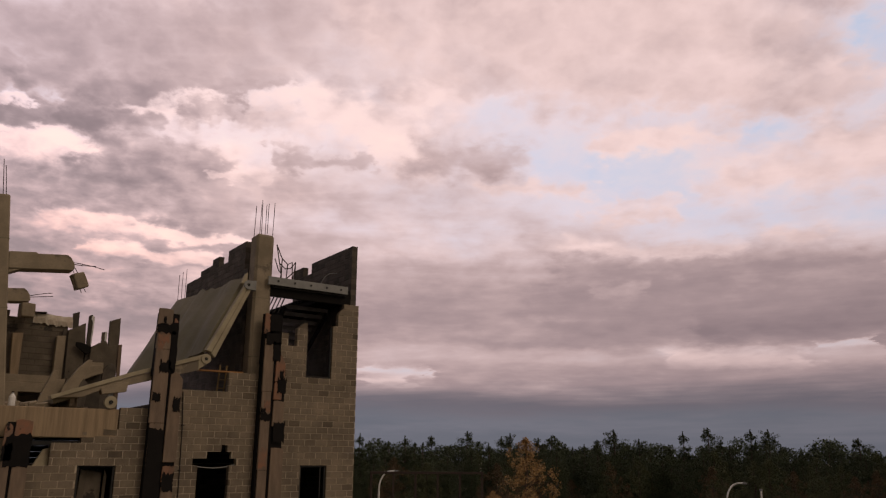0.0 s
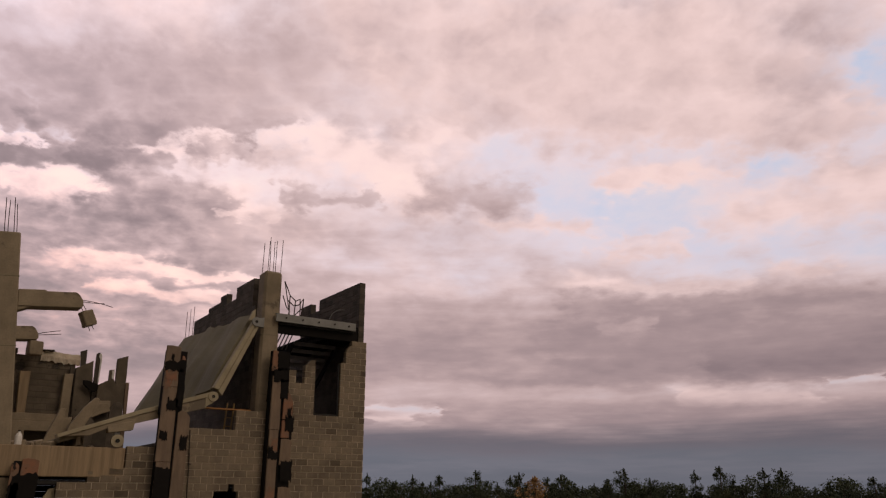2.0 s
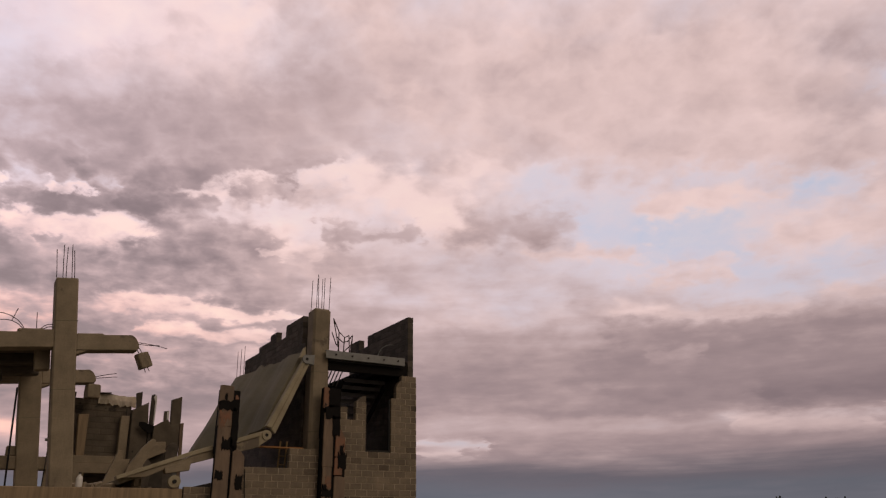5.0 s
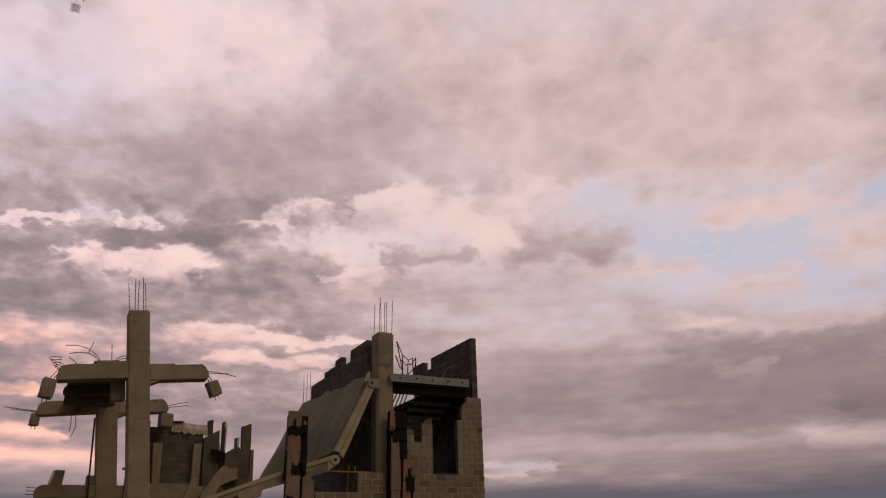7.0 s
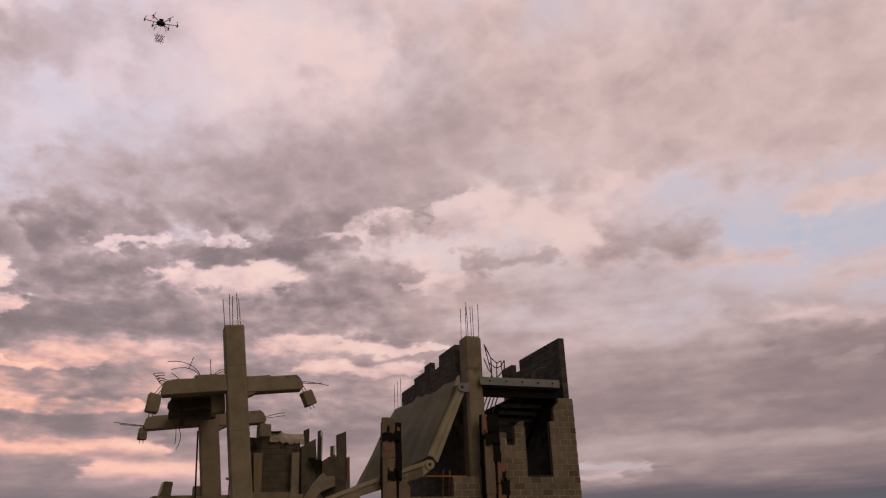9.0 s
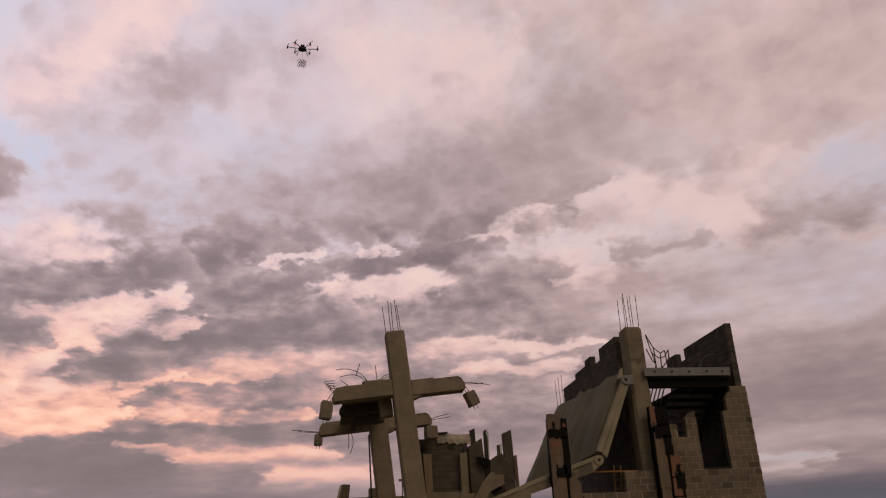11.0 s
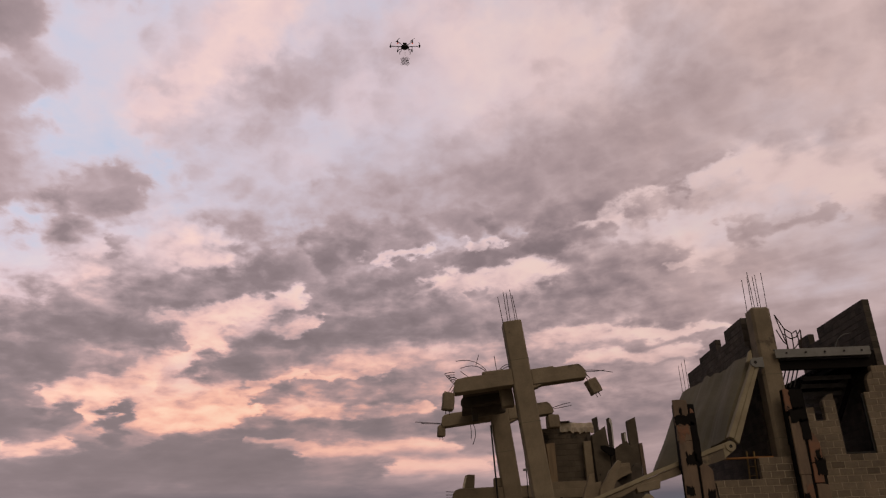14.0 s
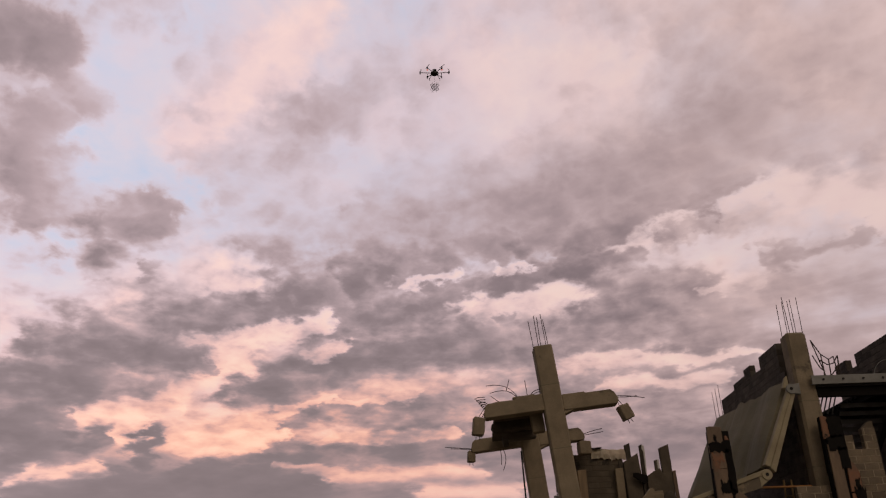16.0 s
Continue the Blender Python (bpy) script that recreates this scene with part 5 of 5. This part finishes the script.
lone("cap_board", [(3.81, 10.76), (4.21, 10.78), (4.21, 10.82), (3.81, 10.80)], 29.8, 30.15, DARKBLOCK, "dark board along the top of the wall", "board", "", 0.004)
part("sheet", bm, TORN, sheet)
lone("wall_shard", [(5.02, 8.9), (5.24, 8.9), (5.27, 10.48), (5.27, 10.95), (5.05, 10.86), (5.10, 10.45)], 29.91, 29.995, DARKBLOCK, "dark standing shard of wall beside the torn sheet", "wall shard", PIECES, 0.012, 2)
lone("wall_shard", [(5.00, 7.3), (5.50, 7.3), (5.50, 9.85), (5.45, 10.53), (5.21, 10.39), (4.92, 10.22)], 29.58, 29.72, MIDBLOCK, "standing shard of dusty wall", "wall shard", PIECES, 0.012, 3)
lone("wall_shard", [(4.75, 7.3), (6.0, 7.3), (5.98, 9.5), (5.6, 9.72), (5.3, 9.9), (5.05, 10.2), (4.78, 10.3)], 29.76, 29.9, DARKBLOCK, "sooty broken wall behind the standing shards", "wall shard", PIECES, 0.012, 21)
lone("thin_shard", [(5.52, 7.3), (5.66, 7.3), (5.70, 10.6), (5.69, 10.78), (5.62, 10.84), (5.53, 10.79)], 29.58, 29.68, DARKBLOCK, "thin burnt board standing in the rubble", "board", PIECES, 0.01, 4)
lone("board_lining", [(5.66, 9.78), (5.70, 9.78), (5.715, 10.6), (5.70, 10.76), (5.64, 10.82), (5.60, 10.70), (5.66, 10.55)], 29.555, 29.575, WHITE, "pale lining on the burnt board", "board", "", 0.006, 4)
lone("wall_shard", [(6.05, 7.3), (6.24, 7.3), (6.20, 10.30), (6.04, 10.27)], 29.66, 29.8, MIDBLOCK, "small standing shard with a pale edge", "wall shard", PIECES, 0.012, 5)
lone("board_lining", [(6.13, 9.95), (6.20, 9.97), (6.20, 10.28), (6.12, 10.25)], 29.63, 29.655, WHITE, "pale strip on the small shard", "board", "", 0.006, 5)
lone("wall_shard", [(6.27, 7.3), (6.61, 7.3), (6.61, 9.88), (6.59, 10.81), (6.24, 10.68), (6.27, 9.75)], 29.56, 29.74, MIDBLOCK, "tall standing slab of block wall", "wall shard", PIECES, 0.01, 6)
lone("wall_shard", [(5.62, 7.3), (6.58, 7.3), (6.56, 9.83), (6.25, 9.76), (6.15, 9.93), (5.90, 9.84), (5.68, 9.69)], 29.42, 29.54, MIDBLOCK, "broad broken piece of dusty wall", "wall shard", PIECES, 0.012, 12)
lone("door_leaf", [(6.62, 7.3), (6.74, 7.3), (6.68, 9.85), (6.56, 9.83)], 29.36, 29.44, CHAR, "narrow scorched board standing on edge", "board", "", 0.006, 7)
lone("burnt_lining", [(5.16, 9.80), (5.34, 9.80), (5.68, 9.68), (5.66, 9.49), (5.51, 9.40), (5.34, 9.55), (5.18, 9.68)], 29.34, 29.41, SOOT, "black burnt lining hanging between the shards", "burnt lining", "", 0.02, 14)
lone("rubble_heap", [(6.02, 7.3), (6.56, 7.3), (6.52, 9.02), (6.40, 9.12), (6.24, 9.08), (6.12, 8.9)], 29.18, 29.34, DARKBLOCK, "black burnt rubble against the broken wall", "rubble", "", 0.04, 15)
lone("rubble_slab", [(3.72, 7.3), (4.40, 7.3), (4.42, 7.93), (4.50, 8.30), (4.27, 8.26), (4.29, 8.56), (4.13, 8.52), (3.91, 7.91)], 26.5, 26.75, CONCRETE, "tilted slab of broken concrete on the deck", "rubble", "rubble slabs", 0.012, 8)
lone("rubble_slab", [(4.25, 7.3), (4.86, 7.3), (4.83, 8.07), (5.06, 8.56), (5.16, 8.87), (5.04, 8.90), (4.76, 8.60), (4.40, 8.04)], 26.2, 26.42, CONCRETE, "curved slab of broken concrete leaning on the deck", "rubble", "rubble slabs", 0.012, 9)
lone("rubble_slab", [(5.35, 8.55), (6.05, 8.92), (6.02, 9.12), (5.66, 9.10), (5.30, 8.82)], 28.9, 29.17, CONCRETE, "brownish slab of broken concrete on the rubble", "rubble", "rubble slabs", 0.02, 16)
lone("rubble_slab", [(5.30, 7.3), (6.05, 7.3), (6.0, 8.90), (5.34, 8.55)], 28.9, 29.15, DARKBLOCK, "dark slab of broken wall under the rubble", "rubble", "rubble slabs", 0.02, 17)
lone("rubble_slab", [(4.6, 7.3), (5.35, 7.3), (5.40, 8.3), (5.2, 8.5), (4.9, 8.45)], 27.8, 28.1, DARKBLOCK, "dark slab of broken concrete on the deck", "rubble", "rubble slabs", 0.02, 10)
lone("rubble_slab", [(5.0, 8.3), (6.0, 8.75), (5.9, 9.0), (5.3, 8.9)], 28.6, 29.2, CONCRETE, "slab of broken concrete lying on the rubble", "rubble", "rubble slabs", 0.03, 11)
rng = random.Random(11)
for k in range(26):
    x, y = rng.uniform(2.6, 6.6), rng.uniform(25.0, 28.0)
    r = rng.uniform(0.06, 0.2)
    bm = crumble(box(-r, r, -r * 0.8, r * 0.8, -r * 0.5, r * 0.6, 0.03), 0.05, 1, k)
    ob = tagged(part("rubble_lump", bm, CONCRETE), "broken lump of concrete on the deck", "rubble", "rubble lumps")
    ob.matrix_basis = pose(x, y, 7.3 + r * 0.45, rng.uniform(-12, 12), rng.uniform(-12, 12), rng.uniform(0, 360))

jug = thing("plastic_jug", "small white plastic jug standing on the beam", "jug")
bm = bmesh.new()
prof = ((0.0, 0.0), (0.085, 0.0), (0.09, 0.02), (0.09, 0.22), (0.06, 0.29), (0.032, 0.31), (0.032, 0.345), (0.0, 0.345))
rings = [[bm.verts.new((r * math.cos(a), r * math.sin(a), z)) for a in (2 * math.pi * k / 14 for k in range(14))] for r, z in prof[1:-1]]
for a, b in zip(rings, rings[1:]):
    for k in range(14):
        bm.faces.new((a[k], a[(k + 1) % 14], b[(k + 1) % 14], b[k]))
bm.faces.new(rings[0][::-1]), bm.faces.new(rings[-1])
part("body", bm, WHITE, jug)
part("cap", tube([(0, 0, 0.345), (0, 0, 0.385)], 0.036, 10), DARKSTEEL, jug)
jug.matrix_basis = pose(2.87, F + 0.16, 7.312)

# ---------------------------------------------------------------- lamps, gantry and trailer beyond the tower


def street_lamp(x, y, top, turn):
    lamp = thing("street_lamp", "pale curved-neck street lamp on a steel pole", "street lamp", "street lamps", pose(x, y, 0, 0, 0, turn))
    neck = [(0, 0, top - 1.35)] + [(0.85 - 0.85 * math.cos(a), 0, top - 1.3 + 1.3 * math.sin(a)) for a in (radians(d) for d in range(0, 91, 9))] + [(1.15, 0, top)]
    part("pole", tube([(0, 0, 0), (0, 0, top - 1.35)], 0.07, 10), WHITE, lamp)
    part("neck", tube(neck, 0.055, 10), WHITE, lamp)
    part("head", box(1.1, 1.4, -0.08, 0.08, top - 0.08, top + 0.05, 0.03), STEEL, lamp)
    return lamp


street_lamp(30.55, 51.6, 5.08, -32)
street_lamp(48.6, 35.2, 4.45, -55)
gantry = thing("training_gantry", "dark rusty steel gantry in front of the trees", "gantry", m=pose(30.0, 52.0, 0, 0, 0, -34))
part("top_beam", box(0, 8.3, -0.1, 0.1, 4.88, 5.05, 0.01), REBAR, gantry)
for k in range(6):
    part("post", box(0.02 + 1.62 * k, 0.17 + 1.62 * k, -0.09, 0.09, 0, 4.88, 0.01), REBAR, gantry)
trailer = thing("box_trailer", "white box trailer parked beyond the tower", "trailer", m=pose(47.6, 36.5, 0, 0, 0, -53))
part("body", box(-1.65, 1.65, -1.1, 1.1, 0.7, 3.26, 0.04), WHITE, trailer)
part("roof", box(-1.7, 1.7, -1.15, 1.15, 3.26, 3.32, 0.02), WHITE, trailer)
for x in (-0.8, 0.8):
    for y in (-1.0, 1.0):
        wheel_ = part("wheel", disc((x, 0.42), 0.42, y - 0.12, y + 0.12, 0.12), BLACK, trailer)
post = thing("marker_post", "thin white marker post", "post")
part("post", tube([(49.87, 33.35, 0), (49.87, 33.35, 3.95)], 0.06, 8), WHITE, post)
part("cap", box(49.79, 49.95, 33.27, 33.43, 3.95, 4.1, 0.02), STEEL, post)

# ---------------------------------------------------------------- trees


def foliage(clumps, leaf, per, seed):
    """Many small leaf faces, in clumps (centre, radius)."""
    rng = np.random.default_rng(seed)
    n = len(clumps)
    centre = np.repeat(np.array([c for c, r in clumps]), per, axis=0)
    size = np.repeat(np.array([r for c, r in clumps]), per, axis=0)

    def unit():
        d = rng.normal(size=(n * per, 3))
        return d / np.linalg.norm(d, axis=1)[:, None]

    p = unit() * rng.uniform(0.25, 1.0, (n * per, 1)) ** 0.5 * size + centre
    big = leaf * rng.uniform(0.6, 1.3, (n * per, 1))
    e1, e2 = unit() * big, unit() * big * 0.7
    verts = np.stack([p - e1, p + e2, p + e1, p - e2], axis=1).reshape(-1, 3).tolist()
    faces = np.arange(n * per * 4).reshape(-1, 4).tolist()
    me = bpy.data.meshes.new("crown")
    me.from_pydata(verts, [], faces)
    return me


def tree(kind, height, spread, seed, mat, label):
    rng = random.Random(seed)
    t = thing(kind, label, "tree", "trees")
    trunk = tube([(0.06 * k * rng.uniform(-1, 1), 0.06 * k * rng.uniform(-1, 1), height * 0.96 * k / 5) for k in range(6)], 0.16, 7)
    for v in trunk.verts:
        f = 1.1 - 0.85 * v.co.z / height
        v.co.x, v.co.y = v.co.x * f, v.co.y * f
    clumps = []
    pine = kind == "pine_tree"
    if pine:
        # limbs at uneven heights, shorter towards the tip, each with tufts of needles
        lean = rng.uniform(0, 2 * math.pi)
        for k in range(170):
            h = 1.0 - 0.88 * rng.random() ** 0.55
            a = rng.uniform(0, 2 * math.pi)
            reach = spread * (0.07 + 0.93 * (1.0 - h) ** 0.48) * rng.uniform(0.3, 1.08) * (1.0 + 0.25 * math.cos(a - lean))
            rise = reach * rng.uniform(0.05, 0.45)
            tip = (reach * math.cos(a), reach * math.sin(a), h * height + rise * 0.6)
            if k % 4 == 0:
                tube([(0, 0, h * height - 0.2), (tip[0] * 0.55, tip[1] * 0.55, h * height - 0.05), tip], 0.028, 4, trunk)
            for f in (0.55, 1.0):
                r = (0.24 + 0.30 * (1 - h)) * rng.uniform(0.6, 1.35)
                c = (tip[0] * f + rng.uniform(-0.2, 0.2), tip[1] * f + rng.uniform(-0.2, 0.2), h * height + rise * 0.6 * f + rng.uniform(-0.15, 0.15))
                clumps.append((c, (r * 1.25, r * 1.25, r * 1.1)))
        for k in range(5):
            r = 0.07 + 0.03 * k
            clumps.append(((rng.uniform(-0.06, 0.06), rng.uniform(-0.06, 0.06), height * (1.0 - 0.022 * k)), (r, r, r * 1.5)))
    else:
        for k in range(150):
            h = rng.uniform(0.05, 1.0)
            reach = spread * max(0.05, math.sin(math.pi * min(1.0, 0.22 + 0.80 * h)) ** 0.75) * rng.uniform(0.15, 1.06)
            r = spread * rng.uniform(0.08, 0.17)
            a = rng.uniform(0, 2 * math.pi)
            c = (reach * math.cos(a), reach * math.sin(a), h * height - 0.5 * r)
            clumps.append((c, (r, r, r * 1.1)))
            if k % 5 == 0:
                tube([(0, 0, c[2] - reach * 0.6), (c[0] * 0.6, c[1] * 0.6, c[2] - reach * 0.2), c], 0.03, 4, trunk)
    part("trunk", trunk, BARK, t)
    me = foliage(clumps, 0.085, 34 if pine else 52, seed)
    me.materials.append(mat)
    crown = new("crown", me)
    crown.parent = t
    return t


PROTOS = [
    tree("pine_tree", 9.5, 2.4, 1, PINE, "tall dark pine with gaps in its crown"),
    tree("pine_tree", 8.6, 2.9, 2, PINE, "broad dark green pine at the wood's edge"),
    tree("pine_tree", 10.2, 2.0, 3, PINE, "slender dark green pine over the woods"),
    tree("leafy_tree", 7.6, 3.2, 4, LEAF, "dull green leafy tree among the pines"),
    tree("leafy_tree", 7.2, 3.0, 5, BROWNLEAF, "brownish autumn tree among the pines"),
]
rng = random.Random(21)
used = set()
for ring, (dist, count, scale) in enumerate(((104, 46, 0.78), (116, 54, 0.86), (128, 60, 0.92))):
    for k in range(count):
        az = radians(14 + (58.0 * (k + rng.uniform(-0.4, 0.4))) / count)
        kind = rng.choice((0, 1, 2, 3, 3, 4) if ring == 0 else (0, 1, 2, 0, 1, 3))
        d = dist + rng.uniform(-6, 6)
        s = scale * rng.uniform(0.72, 1.05) * (1.0 + 0.10 * math.sin(az * 47) + 0.07 * math.sin(az * 97))
        m = pose(d * math.sin(az), d * math.cos(az), 0, 0, 0, rng.uniform(0, 360)) @ Matrix.Diagonal((1, 1, 1, 1))
        src = PROTOS[kind]
        if kind not in used:
            used.add(kind)
            src.matrix_basis, ob = m, src
        else:
            ob = copy_thing(src, m)
        ob.scale = (s * rng.uniform(1.0, 1.25), s * rng.uniform(1.0, 1.25), s)
# the few that stand over the others
for az, d, kind, s in ((29.2, 118, 2, 0.92), (36.8, 116, 0, 1.02), (39.8, 118, 1, 1.10), (47.0, 112, 1, 1.14), (51.6, 116, 2, 0.95), (53.2, 114, 0, 1.06), (57.0, 118, 1, 1.15), (24.6, 112, 1, 0.95)):
    ob = copy_thing(PROTOS[kind], pose(d * math.sin(radians(az)), d * math.cos(radians(az)), 0, 0, 0, az * 7))
    ob.scale = (s, s, s)
gold = tree("leafy_tree", 8.3, 3.7, 9, YELLOW, "golden autumn tree in front of the woods")
gold.matrix_basis = pose(90 * math.sin(radians(40.9)), 90 * math.cos(radians(40.9)), 0)
gold = tree("leafy_tree", 2.6, 1.3, 10, YELLOW, "low golden autumn bush")
gold.matrix_basis = pose(88 * math.sin(radians(38.6)), 88 * math.cos(radians(38.6)), 0)

# the dense woods behind
clumps = []
rng = random.Random(31)
for k in range(2600):
    az = radians(rng.uniform(12, 76))
    d = rng.uniform(134, 150)
    top = 7.4 + 0.9 * math.sin(az * 61) + 0.7 * math.sin(az * 143 + 1.7)
    r = rng.uniform(0.7, 1.5)
    clumps.append(((d * math.sin(az), d * math.cos(az), top * rng.random() ** 0.6), (r, r, r * 0.9)))
me = foliage(clumps, 0.20, 60, 77)
me.materials.append(PINE)
tagged(new("far_woods", me), "dense dark woods behind the trees", "woods", kind="stuff")

# ---------------------------------------------------------------- the drone
drone = thing("drone", "dark six-armed drone carrying a wire cage", "drone", m=pose(-1.62, 30.65, 28.45, 16, 0, 3))
bm = bmesh.new()
bmesh.ops.create_uvsphere(bm, u_segments=16, v_segments=8, radius=0.19)
for v in bm.verts:
    v.co.z *= 0.6
part("body", bm, BLACK, drone)
part("battery", box(-0.09, 0.09, -0.14, 0.14, 0.09, 0.17, 0.02), BLACK, drone)
for k in range(6):
    a = radians(60 * k)
    ex, ey = 0.66 * math.cos(a), 0.66 * math.sin(a)
    part("arm", tube([(0.14 * math.cos(a), 0.14 * math.sin(a), 0.02), (ex, ey, 0.05)], 0.016, 6), BLACK, drone)
    motor = part("motor", tube([(ex, ey, -0.02), (ex, ey, 0.10)], 0.030, 8), BLACK, drone)
    b = radians(80 + 7 * k)
    part("rotor_blade", prism([(-0.26, 0), (0.26, 0), (0.24, 0.024), (-0.24, 0.024)], -0.005, 0.005, 0), BLACK, motor).matrix_basis = Matrix.Translation((ex, ey, 0.13)) @ pose(0, 0, 0, 90, 0, math.degrees(b))
    if k in (4, 5):
        part("lamp", tube([(ex, ey, -0.06), (ex, ey, -0.025)], 0.035, 8), REDLAMP, motor)
for s in (-1, 1):
    part("landing_leg", tube([(0.12 * s, 0, -0.05), (0.24 * s, 0, -0.28)], 0.012, 5), BLACK, drone)
    part("skid", tube([(0.24 * s, -0.16, -0.28), (0.24 * s, 0.16, -0.28)], 0.012, 5), BLACK, drone)
part("line", tube([(0, 0, -0.1), (0, 0, -0.36)], 0.005, 4), BLACK, drone)
drone.matrix_basis = drone.matrix_basis @ Matrix.Scale(1.02, 4)
cage = part("wire_cage", tube([(0, 0, -0.36), (0, 0, -0.40)], 0.008, 5), BLACK, drone)
for k in range(-2, 3):
    o, half = 0.085 * k, 0.20 - 0.035 * abs(k)
    part("cage_wire", tube([(o * 0.8 - half * 0.5, 0, -0.66 - half * 1.1), (o * 0.8 + half * 0.5, 0, -0.66 + half * 1.1)], 0.011, 5), BLACK, cage)
    part("cage_wire", tube([(o * 0.8 + half * 0.5, 0.02, -0.66 - half * 1.1), (o * 0.8 - half * 0.5, 0.02, -0.66 + half * 1.1)], 0.011, 5), BLACK, cage)
